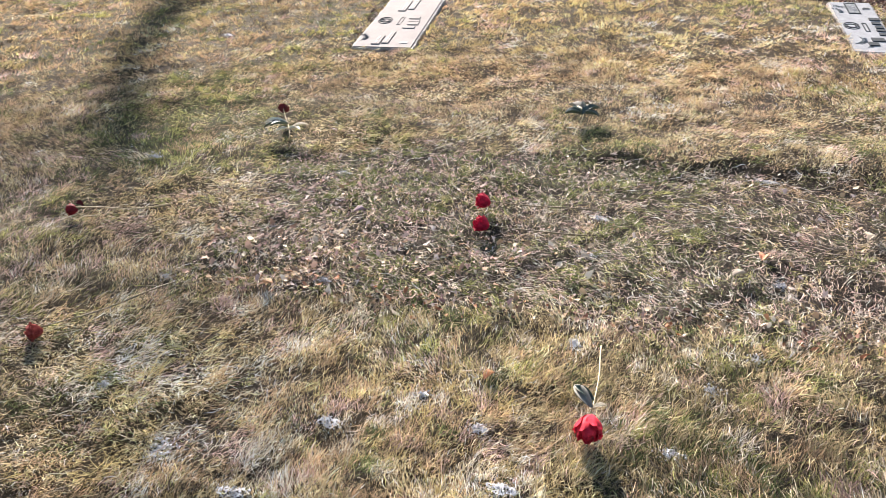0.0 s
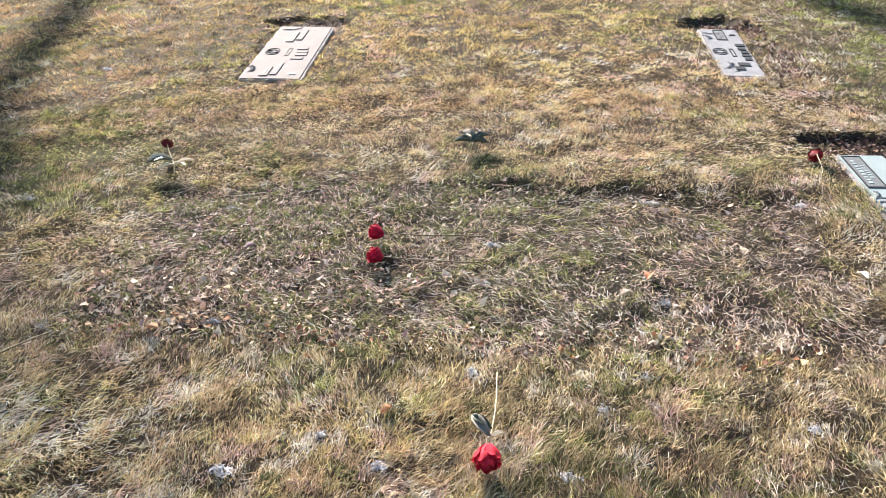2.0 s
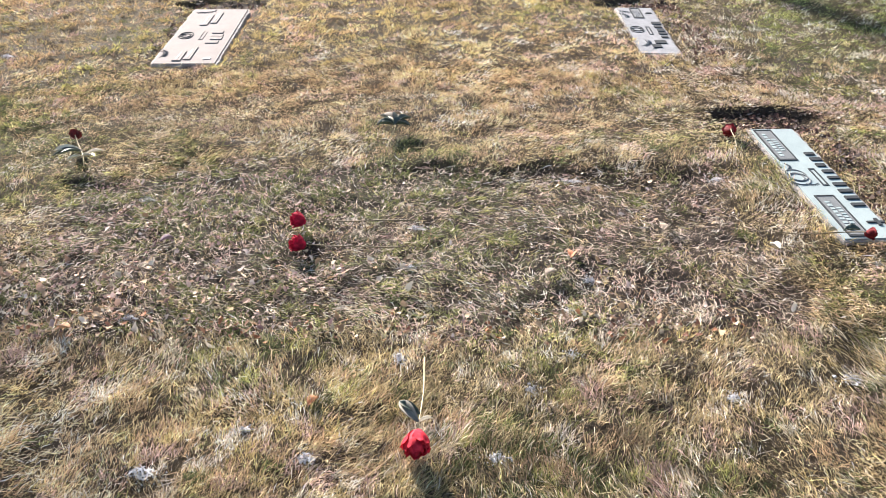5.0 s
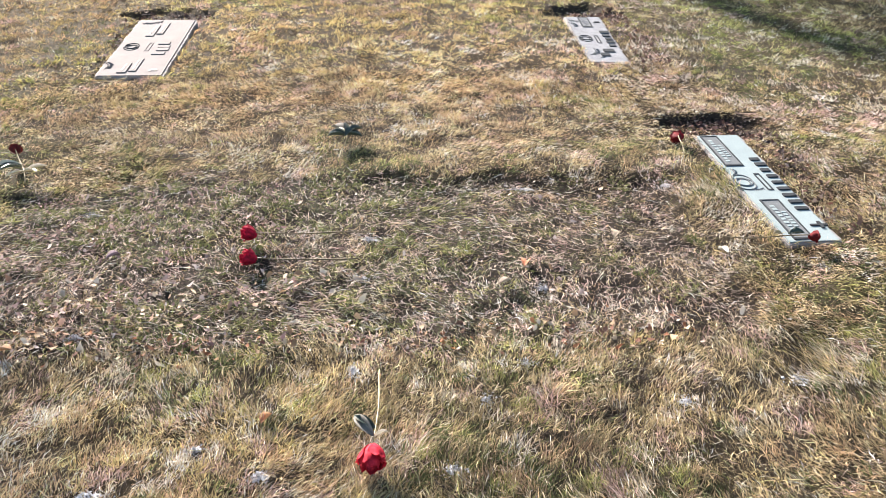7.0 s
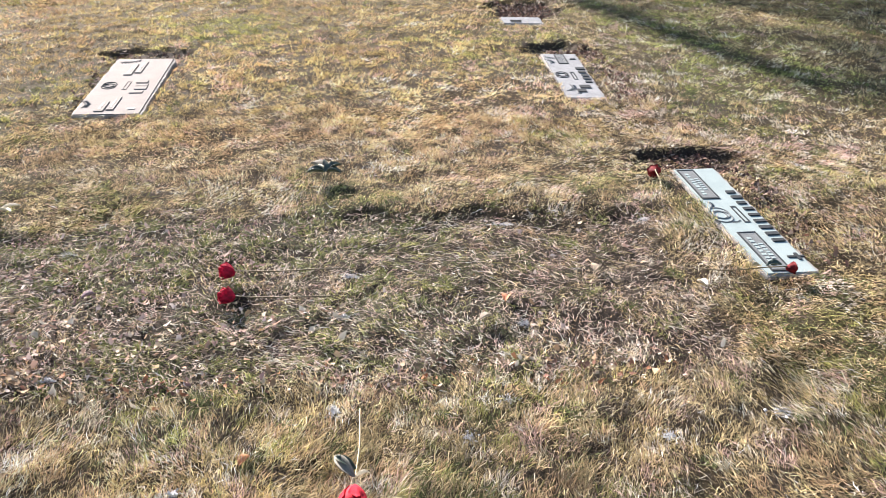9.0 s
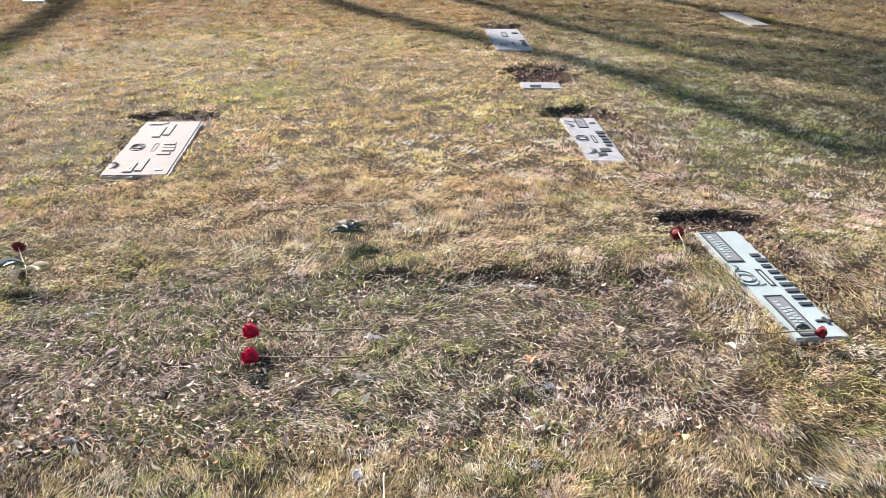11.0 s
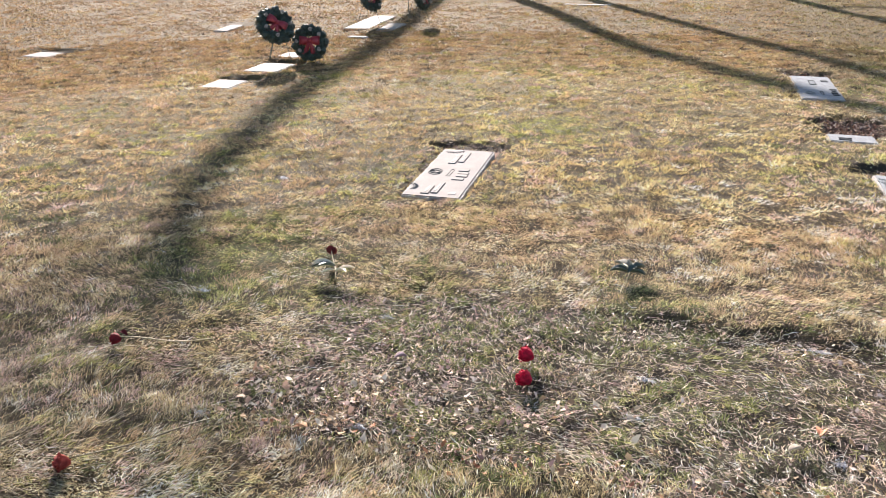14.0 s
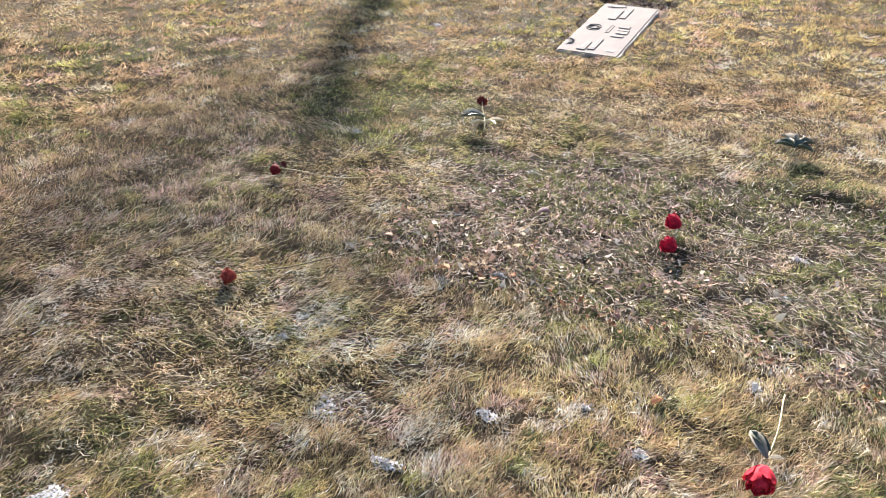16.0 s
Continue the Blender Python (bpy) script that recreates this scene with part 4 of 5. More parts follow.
def rose(x, y, ex, ey, label, size=0.066, mat=None, stem_mat=None, leaves=(), lift=0.030, open_=1.0, seed=1, bloom=True, rest=None, tip_up=0.12, wav=0.01, over=0.0, slim=0.56):
    """A cut rose lying down: its head at x, y and the stem's cut end at ex, ey. leaves: share along the stem, turn, length, material."""
    if rest is None:
        rest = float(ground_height(np.array([x]), np.array([y]))[0]) + 0.020 + over
    top = tagged(empty("rose", x, y, rest), label, "rose", "roses laid on the grave")
    d = Vector((x - ex, y - ey, 0))
    ln = d.length
    d.normalize()
    n = Vector((-d.y, d.x, 0))
    head = Vector((0, 0, lift))
    rnd = random.Random(seed)
    if bloom:
        b = add_bloom(size, open_, seed, mat or MAT_PETAL, top)
        axis = Vector((d.x, d.y, tip_up))
        b.matrix_local = Matrix.Translation(head - d * size * 0.45) @ aim(axis)
        bm = bmesh.new()
        for k in range(5):
            a = k * 1.257
            p = Vector((0, 0, 0))
            q = Vector((math.cos(a) * size * 0.30, math.sin(a) * size * 0.30, -size * 0.02))
            s = Vector((math.cos(a) * size * 0.48, math.sin(a) * size * 0.48, size * 0.16))
            tube(bm, (p, q, s), (0.003, 0.004, 0.0008), 5)
        bmesh.ops.create_icosphere(bm, subdivisions=2, radius=size * 0.15, matrix=Matrix.Translation((0, 0, size * 0.02)))
        c = part("calyx", bm, MAT_DARKLEAF, top)
        c.matrix_local = b.matrix_local
    pts, radii = [], []
    for i in range(13):
        t = i / 12
        s = head - d * size * 0.4 - d * t * (ln - size * 0.4)
        s.z = lift * (1 - t) ** 1.5 + 0.010 + 0.004 * math.sin(t * 7 + seed)
        s += n * wav * math.sin(t * 4.1 + seed * 1.7) * t
        pts.append(s)
        radii.append(0.0021 + 0.0006 * t + (0.0009 if i in (4, 8) else 0))
    part("stem", tube(bmesh.new(), pts, radii, 6), stem_mat or MAT_STEM, top, smooth=True)
    for k in range(5):
        bm = bmesh.new()
        t = rnd.uniform(0.15, 0.95)
        p = pts[int(t * 12)]
        q = p + n * rnd.choice((-1, 1)) * 0.007 + Vector((0, 0, rnd.uniform(0, 0.006)))
        part("thorn", tube(bm, (p, q), (0.0016, 0.0003), 4), stem_mat or MAT_STEM, top)
    for k, (share, turn, length, lmat) in enumerate(leaves):
        p = pts[max(1, min(11, int(share * 12)))]
        ob = part("leaf", leaf_mesh(length, length * slim, 0.5, 0.10, seed * 10 + k), lmat, top, smooth=True)
        ang = math.degrees(math.atan2(-d.y, -d.x)) + turn
        ob.matrix_local = pose(p.x, p.y, p.z + 0.006 + 0.003 * k, rnd.uniform(-22, 22), rnd.uniform(-12, 8), ang)
    return top


rose(0.141, 2.725, 0.60, 2.772, "red rose with a thin brown stem lying on the grave", 0.068, stem_mat=MAT_BROWNSTEM, seed=2, lift=0.029, open_=0.95, tip_up=0.5)
rose(0.158, 2.566, 0.57, 2.600, "red rose with a curved brown stem lying on the grave", 0.067, stem_mat=MAT_BROWNSTEM, seed=3, lift=0.029, wav=0.02, open_=0.95, tip_up=0.5)
rose(0.615, 1.552, 0.650, 1.930, "large bright red rose with a dark leaf, lying on straw grass", 0.083, MAT_BRIGHTPETAL, seed=4,
     leaves=((0.16, -60, 0.045, MAT_PALELEAF), (0.14, 38, 0.095, MAT_GREYLEAF), (0.18, 60, 0.070, MAT_DARKLEAF)), lift=0.038, tip_up=-0.18, open_=0.9, over=0.006, slim=0.34)
rose(2.150, 3.575, 2.130, 3.40, "dull red rose beside the long grey marker", 0.056, MAT_WILT, seed=5, lift=0.03, open_=1.5, tip_up=-0.5)
rose(2.385, 2.605, 2.02, 2.650, "dark red rose lying across the end of the marker", 0.048, MAT_WILT, seed=6,
     leaves=((0.30, 170, 0.06, MAT_DARKLEAF), (0.42, -170, 0.04, MAT_STEM)), rest=-0.016, stem_mat=MAT_BROWNSTEM)
rose(-1.530, 2.425, -1.13, 2.530, "withered dark red rose with a long pale stem", 0.050, MAT_WILT, seed=7, open_=0.8, leaves=((0.1, 150, 0.04, MAT_WITHERED),), lift=0.014, over=0.012, wav=0.02)
rose(-1.205, 1.698, -0.86, 2.03, "faded red rose sunk in matted grass", 0.058, MAT_FADED, MAT_BROWNSTEM, seed=8, open_=1.3, lift=0.010, tip_up=0.3)
rose(-1.020, 3.520, -0.885, 3.25, "withered rose with bleached and dark curled leaves", 0.050, MAT_WITHERED, seed=9, over=0.014, slim=0.27,
     leaves=((0.76, 75, 0.10, MAT_PALELEAF), (0.76, 30, 0.095, MAT_PALELEAF), (0.76, -80, 0.075, MAT_PALELEAF), (0.60, -115, 0.12, MAT_PALELEAF), (0.62, -92, 0.12, MAT_DARKLEAF), (0.68, -70, 0.10, MAT_DARKLEAF)), lift=0.035)
rose(0.505, 3.690, 0.478, 3.42, "rose stem with a tuft of dark green leaves", 0.05, seed=10, bloom=False,
     leaves=((0.1, 180, 0.10, MAT_DARKLEAF), (0.15, 120, 0.09, MAT_DARKLEAF), (0.15, -125, 0.10, MAT_GREYLEAF), (0.2, -80, 0.09, MAT_DARKLEAF), (0.2, 80, 0.08, MAT_DARKLEAF), (0.12, -100, 0.07, MAT_PALELEAF), (0.25, 150, 0.06, MAT_DARKLEAF)), lift=0.012, rest=-0.012)

# ---------------------------------------------------------------- wreaths


def wreath(x, y, z, face, lean, roll, label, radius=0.19, thick=0.075, stand=True, seed=1, foot=0.0):
    """An evergreen wreath: middle at height z, its front turned to face (degrees, 0 looks along -y), leaning back."""
    rnd = random.Random(seed)
    top = tagged(empty("wreath", x, y, foot), label, "wreath", "christmas wreaths")
    m = Matrix.Translation((0, 0, z - foot)) @ pose(0, 0, 0, 90 - lean, 0, face) @ pose(0, 0, 0, 0, 0, roll)
    # ring of sprigs, in the plane of local x and y, front along +z
    bm = bmesh.new()
    core = [(radius * math.cos(a), radius * math.sin(a), 0) for a in np.linspace(0, 2 * math.pi, 25)]
    tube(bm, core, [thick * 0.55] * 25, 8)
    # bunched sprays that give the ring its lumpy outline
    for k in range(26):
        a = k * 2 * math.pi / 13 + (0.24 if k >= 13 else 0.0) + rnd.uniform(-0.06, 0.06)
        rr = radius + (0.34 if k < 13 else -0.20) * thick
        lump = bmesh.ops.create_icosphere(bm, subdivisions=2, radius=thick * rnd.uniform(0.36, 0.46), matrix=Matrix.Translation((rr * math.cos(a), rr * math.sin(a), thick * rnd.uniform(0.05, 0.32))))
        for v in lump["verts"]:
            v.co += Vector((rnd.uniform(-1, 1), rnd.uniform(-1, 1), rnd.uniform(-1, 1))) * thick * 0.09
    for k in range(700):
        a = rnd.uniform(0, 2 * math.pi)
        b = rnd.uniform(0, 2 * math.pi)
        lobe = 1 + 0.34 * math.sin(a * 13)
        out = Vector((math.cos(a) * math.cos(b), math.sin(a) * math.cos(b), math.sin(b)))
        p = Vector((radius * math.cos(a), radius * math.sin(a), 0)) + out * thick * 0.35
        tang = Vector((-math.sin(a), math.cos(a), 0))
        d = (out * 1.0 + tang * rnd.uniform(-0.9, 0.9)).normalized()
        ln = thick * rnd.uniform(0.34, 0.54) * lobe
        sd = d.cross(Vector((rnd.uniform(-1, 1), rnd.uniform(-1, 1), rnd.uniform(-1, 1)))).normalized()
        for j in range(6):
            s = p + d * ln * j / 7
            e = s + d * ln * 0.32 + (sd if j % 2 else -sd) * ln * 0.40
            w = d.cross(sd) * 0.004
            v = [bm.verts.new(q) for q in (s - w, s + w, e)]
            bm.faces.new(v)
        v = [bm.verts.new(q) for q in (p - sd * 0.004, p + sd * 0.004, p + d * ln * 1.15)]
        bm.faces.new(v)
    ob = part("evergreen_ring", bm, MAT_NEEDLE, top)
    ob.matrix_local = m
    # ribbon bow in the middle of the ring
    bm = bmesh.new()
    for s in (-1, 1):
        rows = []
        for i in range(13):
            t = i / 12 * 2 * math.pi
            px = s * (0.066 * (1 - math.cos(t)))
            pz = 0.055 + 0.035 * math.sin(t)
            rows.append([(px, wy * (0.35 + 0.65 * math.sin(t / 2)) + 0.02, pz) for wy in (-0.056, 0.0, 0.056)])
        sheet(bm, rows, 0.002)
        rows = []
        for i in range(8):
            t = i / 7
            cx, cy = s * 0.06 * t, -0.15 * t + 0.01
            rows.append([(cx - 0.030 + 0.01 * math.sin(t * 5), cy, 0.06 + 0.012 * math.sin(t * 6)), (cx, cy - 0.008, 0.068 + 0.012 * math.sin(t * 6)), (cx + 0.030, cy, 0.06 + 0.012 * math.sin(t * 6))])
        sheet(bm, rows, 0.002)
    bow = part("bow", bm, MAT_RIBBON, top, "wide red ribbon bow", True)
    bow.matrix_local = m
    bm = bmesh.new()
    bmesh.ops.create_icosphere(bm, subdivisions=2, radius=0.026, matrix=Matrix.Translation((0, 0.02, 0.072)) @ Matrix.Diagonal((1, 1.2, 0.8, 1)))
    part("bow_knot", bm, MAT_RIBBON, bow, smooth=True)
    # frosted pine cones on the ring
    for k in range(5):
        a = k * math.pi / 2.5 + 0.35 + rnd.uniform(-0.4, 0.4)
        bm = bmesh.new()
        for lay in range(4):
            r0, zz = 0.026 - 0.005 * lay, 0.012 * lay
            for i in range(9):
                b = i * 2 * math.pi / 9 + lay * 0.35
                p = Vector((0.4 * r0 * math.cos(b), 0.4 * r0 * math.sin(b), zz))
                q = Vector((r0 * math.cos(b), r0 * math.sin(b), zz + 0.007))
                tube(bm, (p, (p + q) / 2, q), (0.002, 0.005, 0.003), 4)
        cone = part("pine_cone", bm, MAT_FROSTCONE, top, "frosted pine cone")
        cone.matrix_local = m @ Matrix.Translation((radius * 1.02 * math.cos(a), radius * 1.02 * math.sin(a), thick * 0.75))
    if stand:
        up = m @ Vector((0, radius, -0.05))
        back = (m.to_3x3() @ Vector((0, 0, -1))).normalized()
        side = (m.to_3x3() @ Vector((1, 0, 0))).normalized()
        for ft in (side * 0.17 - back * 0.06, -side * 0.17 - back * 0.06, back * 0.30):
            f = Vector((ft.x, ft.y, -0.02)) + Vector((0, 0, 0))
            part("leg", tube(bmesh.new(), (up, (up + f) / 2, f), (0.004, 0.004, 0.004), 6), MAT_WIRE, top, "thin wire easel leg")
        ring = [m @ Vector((0.06 * math.cos(a), radius + 0.02 + 0.0 * a, -0.05 + 0.06 * math.sin(a))) for a in np.linspace(0, 2 * math.pi, 10)]
        part("hook", tube(bmesh.new(), ring, [0.003] * 10, 5), MAT_WIRE, top)
    return top


wreath(-3.98, 8.97, 0.415, 50, 32, -38, "evergreen wreath with a red bow on a wire easel", 0.158, 0.115, True, 1, 0.0)
wreath(-3.66, 9.25, 0.185, 12, 18, 0, "evergreen wreath with a red bow leaning low on the grass", 0.152, 0.105, True, 2, 0.0)
wreath(-4.13, 12.75, 0.40, 72, 22, -30, "evergreen wreath on a wire easel above a pale marker", 0.165, 0.105, True, 3, 0.0)
wreath(-3.31, 12.98, 0.42, 78, 15, 0, "evergreen wreath on a wire easel seen nearly edge-on", 0.16, 0.095, True, 4, 0.0)

stake = tagged(empty("plant_hook", -4.05, 14.6, -0.03), "thin dark metal garden hook stuck in the lawn", "plant hook")
pts = [(0, 0, -0.05), (0, 0, 0.4), (0, 0, 0.85)] + [(0.09 - 0.09 * math.cos(a), 0, 0.85 + 0.10 * math.sin(a)) for a in np.linspace(0.3, 3.3, 9)]
part("hook_rod", tube(bmesh.new(), pts, [0.007] * len(pts), 6), MAT_WIRE, stake)

# ---------------------------------------------------------------- bare trees beyond the lawn, whose shade crosses it


def limb_path(points):
    """Heights and the places where that height's shade falls, as a path through the air."""
    return [Vector((sx - h * COT * SHADE.x, sy - h * COT * SHADE.y, h)) for sx, sy, h in points]


def smooth_path(pts, n):
    out = []
    for i in range(len(pts) - 1):
        p0, p1, p2, p3 = pts[max(i - 1, 0)], pts[i], pts[i + 1], pts[min(i + 2, len(pts) - 1)]
        for k in range(n):
            t = k / n
            out.append(0.5 * ((2 * p1) + (p2 - p0) * t + (2 * p0 - 5 * p1 + 4 * p2 - p3) * t * t + (3 * p1 - p0 - 3 * p2 + p3) * t ** 3))
    return out + [pts[-1]]


def branches(bm, rnd, start, direction, length, radius, level, forks):
    pts, p, d = [start], start.copy(), direction.normalized()
    n = 6 if level < 2 else 4
    for i in range(n):
        d = (d + Vector((rnd.uniform(-1, 1), rnd.uniform(-1, 1), rnd.uniform(-0.6, 0.9))) * 0.16).normalized()
        p = p + d * length / n
        pts.append(p.copy())
    tube(bm, pts, [radius * (1 - 0.7 * i / n) for i in range(n + 1)], (6, 5, 4, 3)[level])
    if level < 3:
        for k in range(forks[level]):
            i = rnd.randint(2, n)
            dd = (d * 0.8 + Vector((rnd.uniform(-1, 1), rnd.uniform(-1, 1), rnd.uniform(-0.3, 0.9)))).normalized()
            branches(bm, rnd, pts[i], dd, length * rnd.uniform(0.45, 0.7), radius * (0.55, 0.6, 0.75)[level], level + 1, forks)


def tree(label, trunk, r0, r1, crown, seed, forks=(6, 6, 6)):
    """A bare tree. crown: boughs, each a share along the trunk, a direction, a length and a radius."""
    rnd = random.Random(seed)
    path = smooth_path(trunk, 6)
    base = path[0].copy()
    top = tagged(empty("bare_tree", base.x, base.y, 0.0), label, "tree", "bare trees")
    off = Vector((base.x, base.y, 0))
    path = [p - off for p in path]
    n = len(path)
    radii = [r0 + (r1 - r0) * i / (n - 1) + (0.22 * r0 * max(0, 1 - i / 3)) for i in range(n)]
    part("trunk", tube(bmesh.new(), path, radii, 14), MAT_BARK, top, smooth=True)
    for share, d, ln, rad in crown:
        bm = bmesh.new()
        branches(bm, rnd, path[min(n - 1, int(share * (n - 1)))], Vector(d), ln, rad, 0, forks)
        part("bough", bm, MAT_BARK, top)
    return top


# leaning tree whose shade runs past the wreaths down to the grave's foot
left_trunk = limb_path([(-4.40, 17.9, 3.0), (-3.72, 13.6, 4.9), (-3.34, 10.9, 6.0), (-3.10, 8.2, 7.1), (-2.86, 6.4, 7.9), (-2.45, 4.6, 8.6), (-1.95, 3.55, 9.1), (-1.75, 3.15, 9.4)])
left_trunk = [Vector((left_trunk[0].x + 0.9, left_trunk[0].y + 0.2, -0.3)), Vector((left_trunk[0].x + 0.5, left_trunk[0].y + 0.1, 1.3))] + left_trunk
tree("tall leaning bare tree with furrowed bark", left_trunk, 0.20, 0.165,
     [(1.0, (-0.7, 0.4, 0.14), 1.3, 0.03), (0.98, (-0.5, 0.3, 0.22), 1.3, 0.03), (1.0, (-0.1, 0.2, 0.22), 1.2, 0.03)], 5, (5, 5, 5))
# upright trees whose shade crosses the lawn between the rows of markers
right_trunk = limb_path([(-3.0, 18.5, 2.6), (-1.39, 15.17, 4.1), (-0.2, 12.2, 5.5), (0.69, 10.5, 6.3), (1.75, 8.95, 7.1), (2.68, 7.72, 7.9), (3.15, 6.7, 8.45), (3.50, 5.8, 8.95), (3.85, 5.0, 9.4)])
right_trunk = [Vector((right_trunk[0].x, right_trunk[0].y, -0.3)), Vector((right_trunk[0].x, right_trunk[0].y, 1.2))] + right_trunk
tree("tall upright bare tree with furrowed bark", right_trunk, 0.22, 0.17,
     [(0.74, (1.0, 0.5, 0.20), 2.6, 0.05), (0.78, (1.0, 0.9, 0.30), 2.8, 0.05), (0.82, (0.9, 0.4, 0.30), 2.6, 0.05), (0.86, (1.0, 0.2, 0.15), 2.6, 0.05),
      (0.90, (1.0, 0.7, 0.30), 2.6, 0.05), (0.94, (0.8, 0.3, 0.40), 2.4, 0.05), (0.97, (1.0, 0.4, 0.20), 2.6, 0.05), (1.0, (0.6, 0.3, 0.25), 1.7, 0.05),
      (1.0, (0.8, 0.2, 0.35), 2.0, 0.05), (1.0, (1.0, 0.5, 0.25), 2.4, 0.05), (1.0, (0.8, 0.9, 0.35), 2.2, 0.05), (0.96, (0.6, -0.1, 0.22), 2.0, 0.05)], 6, (6, 6, 5))
second = limb_path([(-0.7, 17.2, 3.0), (0.30, 15.1, 4.0), (1.60, 12.5, 5.2), (2.40, 11.0, 5.9), (3.00, 9.6, 6.5), (3.75, 8.3, 7.1), (4.45, 7.2, 7.7)])
second = [Vector((second[0].x, second[0].y, -0.3)), Vector((second[0].x, second[0].y, 1.3))] + second
tree("slender upright bare tree with furrowed bark", second, 0.17, 0.14,
     [(0.60, (1.0, 0.7, 0.25), 2.2, 0.05), (0.68, (1.0, 0.5, 0.30), 2.4, 0.05), (0.76, (0.8, 0.4, 0.40), 2.4, 0.05), (0.84, (1.0, 0.4, 0.20), 2.4, 0.05),
      (0.88, (0.5, 0.2, 0.40), 2.2, 0.05), (0.92, (1.0, 0.6, 0.30), 2.4, 0.05), (0.96, (0.3, 0.1, 0.45), 2.2, 0.05), (1.0, (1.0, 0.6, 0.30), 2.2, 0.05),
      (1.0, (0.5, 0.3, 0.45), 2.4, 0.05), (1.0, (0.1, 0.2, 0.40), 2.0, 0.05)], 7, (6, 6, 5))
third = limb_path([(2.8, 19.0, 3.0), (3.79, 15.9, 4.4), (4.65, 12.9, 5.7), (5.6, 10.6, 6.8), (6.6, 8.4, 7.8)])
third = [Vector((third[0].x, third[0].y, -0.3)), Vector((third[0].x, third[0].y, 1.3))] + third
tree("tall bare tree with forked top", third, 0.18, 0.13,
     [(0.45, (1.0, 0.6, 0.30), 3.0, 0.06), (0.55, (0.8, 0.9, 0.45), 3.0, 0.05), (0.65, (1.0, 0.5, 0.25), 3.0, 0.045), (0.8, (0.9, 0.7, 0.30), 2.8, 0.04),
      (1.0, (0.6, 0.9, 0.40), 2.6, 0.04), (1.0, (0.9, 0.6, 0.30), 2.6, 0.04)], 8, (4, 4, 4))

# ---------------------------------------------------------------- fallen leaves, crumbs of old snow


def litter(name, label, seed, n, where, lo, hi, palette, lift=0.010, rest=-0.036):
    """Broken dead leaves: small curled scraps of four to six corners."""
    r = np.random.RandomState(seed)
    co, tris, col = [], [], []
    for x, y in where(r, n):
        s = r.uniform(lo, hi)
        a = r.uniform(0, 6.28)
        k = r.randint(5, 8)
        tilt = r.uniform(-0.8, 0.8, 2)
        slim = r.uniform(0.35, 0.9)
        z = float(ground_height(np.array([x]), np.array([y]))[0]) + lift * r.uniform(0.5, 1.8)
        b = len(co)
        co.append((x, y, z))
        for i in range(k):
            t = a + i * 6.2832 / k
            rr = s * r.uniform(0.55, 1.1) * (1.5 if i == 0 else 1.0)
            ux, uy = rr * math.cos(t), rr * math.sin(t) * slim
            dx, dy = ux * math.cos(a) - uy * math.sin(a), ux * math.sin(a) + uy * math.cos(a)
            co.append((x + dx, y + dy, z + dx * tilt[0] + dy * tilt[1] + rr * r.uniform(-0.2, 0.8)))
        for i in range(k):
            tris.append((b, b + 1 + i, b + 1 + (i + 1) % k))
        c = np.array(palette[r.randint(len(palette))]) * r.uniform(0.7, 1.25)
        col += [c] * (k + 1)
    me = numpy_mesh(name, np.array(co), np.array(tris), np.array(col), MAT_LITTER)
    return tagged(new(name, me), label, "fallen leaves", kind="stuff")


TAN = [(0.40, 0.29, 0.18), (0.52, 0.41, 0.28), (0.30, 0.20, 0.12), (0.68, 0.58, 0.45), (0.22, 0.15, 0.10)]
LILAC = [(0.46, 0.37, 0.335), (0.66, 0.56, 0.50), (0.27, 0.21, 0.195)]
DARKRED = [(0.10, 0.055, 0.048), (0.06, 0.042, 0.04), (0.15, 0.08, 0.06), (0.19, 0.12, 0.09), (0.05, 0.036, 0.034)]
RUSTY = [(0.28, 0.12, 0.06), (0.20, 0.10, 0.07), (0.36, 0.18, 0.10), (0.14, 0.08, 0.06)]


def on_plot(r, n):
    x, y = r.uniform(-0.95, 2.05, n * 3), r.uniform(2.0, 3.3, n * 3)
    keep = r.rand(n * 3) < grave(x, y) * (0.45 + 0.55 * (W_F(x, y) > -0.1))
    return list(zip(x[keep], y[keep]))[:n]


def on_edge(r, n):
    x = r.uniform(-0.7, 1.75, n)
    return list(zip(x, 2.09 + 0.05 * r.normal(0, 1, n)))


def in_pits(r, n):
    out = []
    for px, py, hw, hd, k in ((2.20, 7.22, 0.24, 0.26, 0.5), (2.42, 5.25, 0.09, 0.55, 0.09), (-0.79, 5.83, 0.27, 0.12, 0.05), (-1.04, 5.2, 0.05, 0.5, 0.025), (2.16, 9.6, 0.25, 0.18, 0.1), (2.30, 5.85, 0.18, 0.14, 0.15), (2.62, 3.2, 0.08, 0.55, 0.09), (2.42, 3.8, 0.2, 0.16, 0.1)):
        m = int(n * k)
        out += list(zip(px + hw * r.uniform(-1, 1, m), py + hd * r.uniform(-1, 1, m)))
    return out


litter("leaf_litter", "broken tan leaf scraps over the settled grave", 41, 2600, on_plot, 0.003, 0.008, TAN + LILAC, 0.014)


def on_left(r, n):
    x, y = r.uniform(-0.9, 0.35, n * 4), r.uniform(2.05, 3.25, n * 4)
    keep = r.rand(n * 4) < grave(x, y) * smooth01(0.0, 0.7, W_D(x * 0.7 + 5, y * 0.7))
    return list(zip(x[keep], y[keep]))[:n]


def at_foot(r, n):
    x = -0.9 + 1.5 * r.rand(n) ** 1.4
    return list(zip(x, r.uniform(2.06, 2.50, n)))


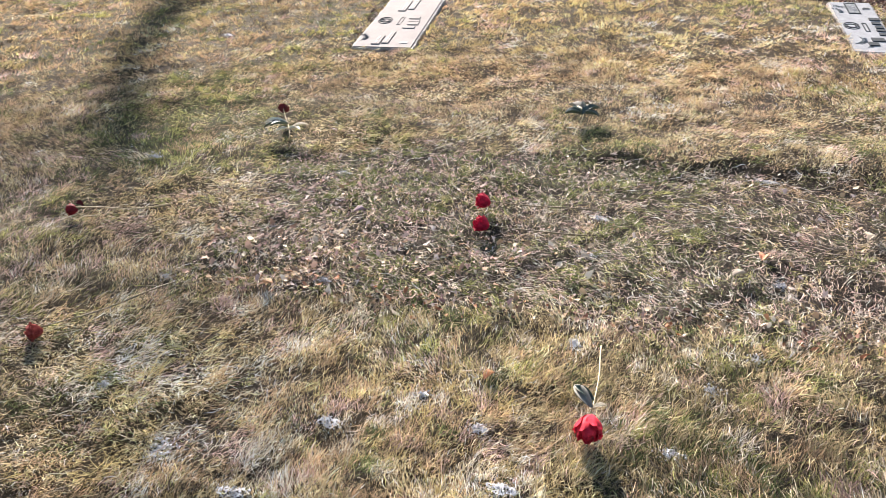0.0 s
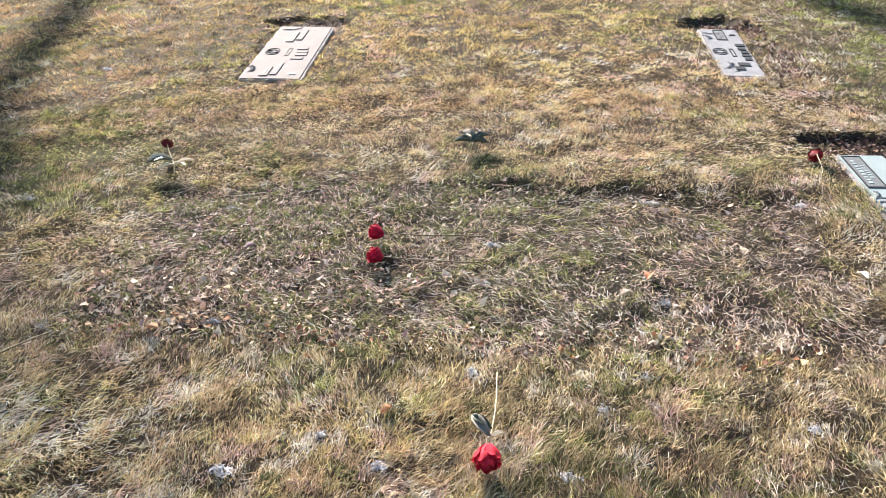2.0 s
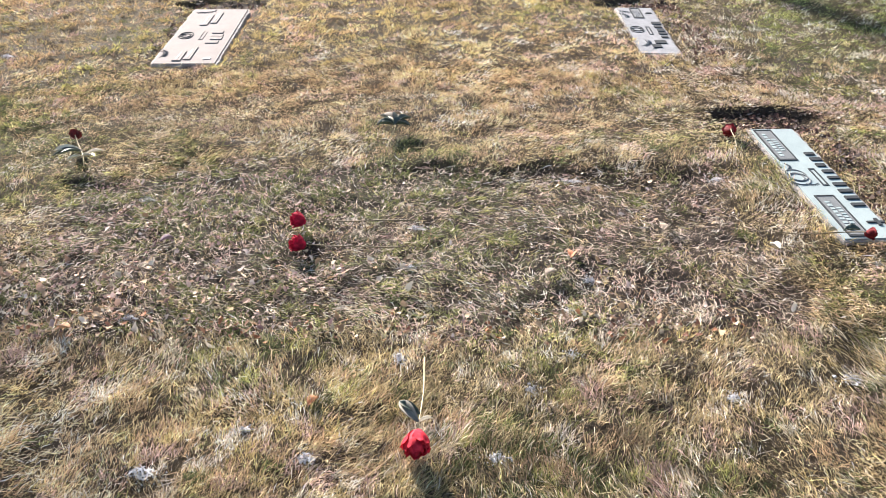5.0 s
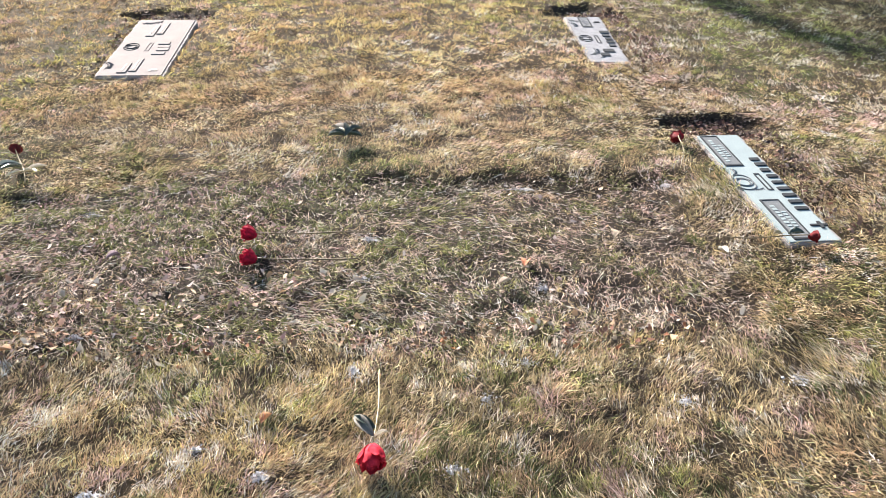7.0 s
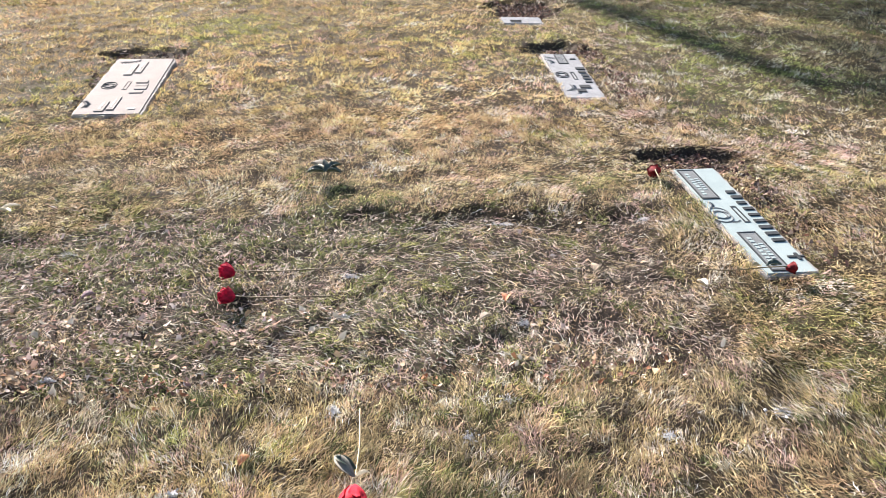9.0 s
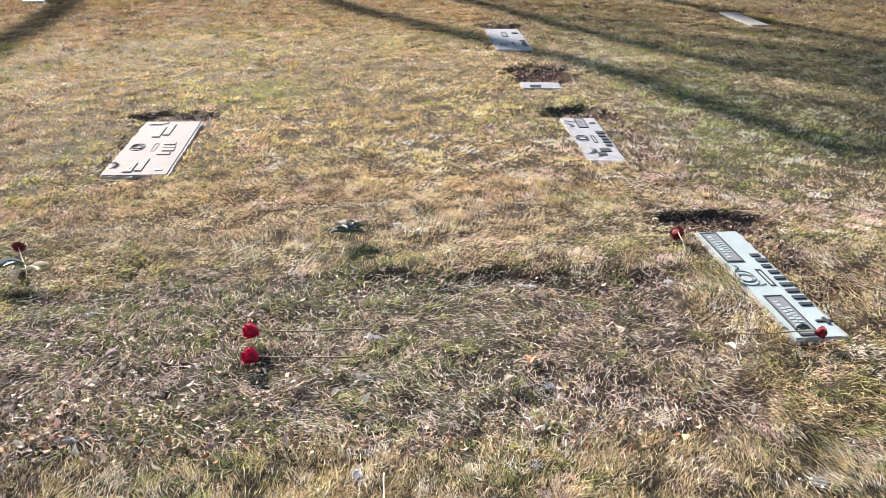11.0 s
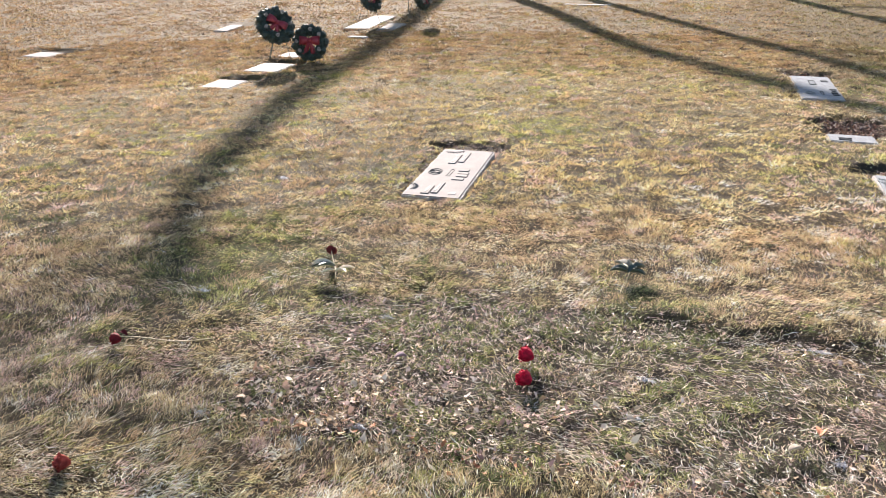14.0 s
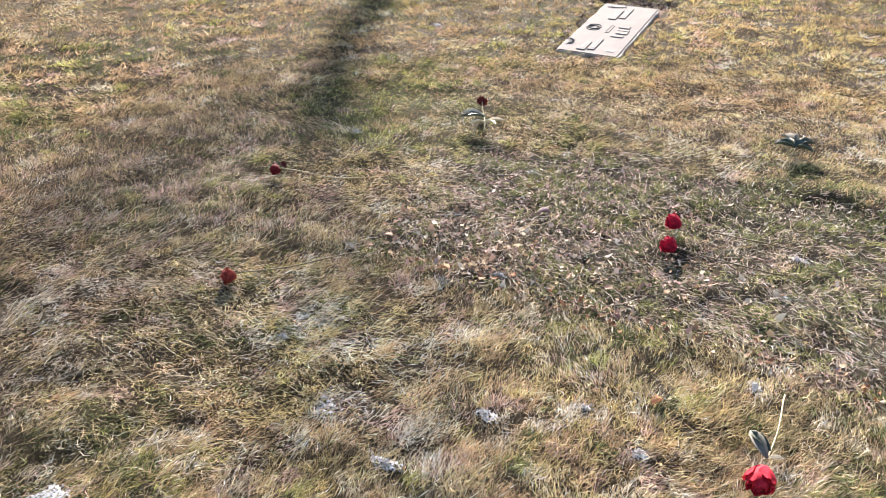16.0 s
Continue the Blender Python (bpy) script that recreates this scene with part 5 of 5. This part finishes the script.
litter("leaf_litter", "curled tan and pinkish leaf pieces over the grave", 44, 300, on_plot, 0.007, 0.014, TAN + LILAC + [(0.42, 0.30, 0.25)], 0.018)
litter("leaf_litter", "pinkish withered leaf scraps in patches on the grave", 46, 600, on_left, 0.005, 0.012, [(0.46, 0.31, 0.27), (0.36, 0.23, 0.21), (0.55, 0.42, 0.37), (0.24, 0.15, 0.14)], 0.016)
litter("leaf_litter", "brown leaf pieces gathered at the foot of the grave", 45, 190, at_foot, 0.008, 0.019, TAN + [(0.46, 0.30, 0.22), (0.36, 0.22, 0.15)], 0.022)
litter("leaf_litter", "rusty leaf crumbs along the near edge of the grave", 42, 280, on_edge, 0.006, 0.016, TAN + RUSTY, 0.015)
litter("leaf_litter", "dark red-brown leaves gathered round sunken markers", 43, 2500, in_pits, 0.006, 0.017, DARKRED + [(0.20, 0.13, 0.10), (0.40, 0.31, 0.26)], 0.012)

# single leaves that lie clear of the grass
for x, y, s, turn, c, label in ((1.081, 2.385, 0.052, 20, (0.50, 0.43, 0.35), "curled pale tan leaf on the grave"),
                                (1.195, 2.495, 0.060, 70, (0.58, 0.27, 0.16), "orange-pink dead leaf on the grave"),
                                (-0.56, 2.085, 0.050, -15, (0.52, 0.33, 0.2), "curled brown leaf at the grave's edge"),
                                (1.60, 2.70, 0.06, 50, (0.55, 0.47, 0.36), "dry pale leaf on the grave"),
                                (2.02, 2.56, 0.055, 110, (0.66, 0.62, 0.52), "dry whitish leaf near the marker"),
                                (0.30, 1.72, 0.05, 60, (0.47, 0.24, 0.13), "rust-coloured leaf in the grass"),
                                (-0.385, 2.645, 0.055, 30, (0.30, 0.22, 0.25), "purplish withered leaf on the grave")):
    m = petal_material("single_leaf", tuple(v * 0.6 for v in c), c, 0.8)
    z = float(ground_height(np.array([x]), np.array([y]))[0]) + 0.022
    top = link_mesh("dead_leaf", leaf_mesh(s, s * 0.62, 0.45, 0.10, int(s * 9000)), m, None, smooth=True)
    top.matrix_world = pose(x, y, z, -22, 0, 0) @ pose(0, 0, 0, 0, -6, turn)
    tagged(top, label, "leaf")


def snow(x, y, rx, ry, seed):
    """A thin crusted remnant of old snow in a hollow: broken plates with a grainy top and a few loose crumbs."""
    r = np.random.RandomState(seed)
    step = 0.0035
    ux, uy = np.meshgrid(np.arange(-rx * 1.4, rx * 1.4, step), np.arange(-ry * 1.4, ry * 1.4, step))
    w, h = ux.shape[1], ux.shape[0]
    px, py = x + ux.ravel() + r.normal(0, 0.0007, w * h), y + uy.ravel() + r.normal(0, 0.0007, w * h)
    q = np.hypot(ux.ravel() / rx, uy.ravel() / ry)
    body = 1.05 - q + 0.40 * W_D(px * 2.0, py * 2.0) + 0.30 * W_D(px * 7 + seed, py * 7)
    pz = ground_height(px, py) + 0.004 + 0.010 * np.clip(body, 0, 0.9) ** 0.6 + r.normal(0, 0.0006, w * h)
    cell = (np.arange(h - 1)[:, None] * w + np.arange(w - 1)[None, :]).ravel()
    cell = cell[(body[cell] > 0.42) & (r.rand(len(cell)) > 0.30)]
    top = np.stack([px, py, pz], 1)
    tris = np.concatenate([np.stack([cell, cell + 1, cell + w + 1], 1), np.stack([cell, cell + w + 1, cell + w], 1)])
    used, tris = np.unique(tris, return_inverse=True)
    top, tris = top[used], tris.reshape(-1, 3)
    n = int(140 + 30000 * rx * ry)
    a, d = r.uniform(0, 6.28, n), np.abs(r.normal(0, 0.85, n))
    cx, cy = x + rx * d * np.cos(a), y + ry * d * np.sin(a)
    cz = ground_height(cx, cy) + r.uniform(0.006, 0.020, n)
    sz = np.exp(r.normal(math.log(0.0018), 0.4, n))
    o = np.array([(1, 0, -0.5), (-0.5, 0.87, -0.5), (-0.5, -0.87, -0.5), (0, 0, 0.9)])
    crumbs = np.stack([cx, cy, cz], 1)[:, None, :] + o[None] * sz[:, None, None] * r.uniform(0.6, 1.4, (n, 4, 1))
    i = np.arange(n)[:, None] * 4 + len(top)
    more = np.concatenate([i + np.array(t)[None] for t in ((0, 1, 3), (1, 2, 3), (2, 0, 3), (0, 2, 1))])
    me = numpy_mesh("snow_patch", np.concatenate([top, crumbs.reshape(-1, 3)]), np.concatenate([tris, more]), None, MAT_SNOW)
    return tagged(new("snow_patch", me), "small bluish remnant of old granular snow in the grass", "snow", "snow remnants", "stuff")


for k, (x, y, rx, ry) in enumerate(SNOW):
    snow(x, y, rx, ry, 60 + k)
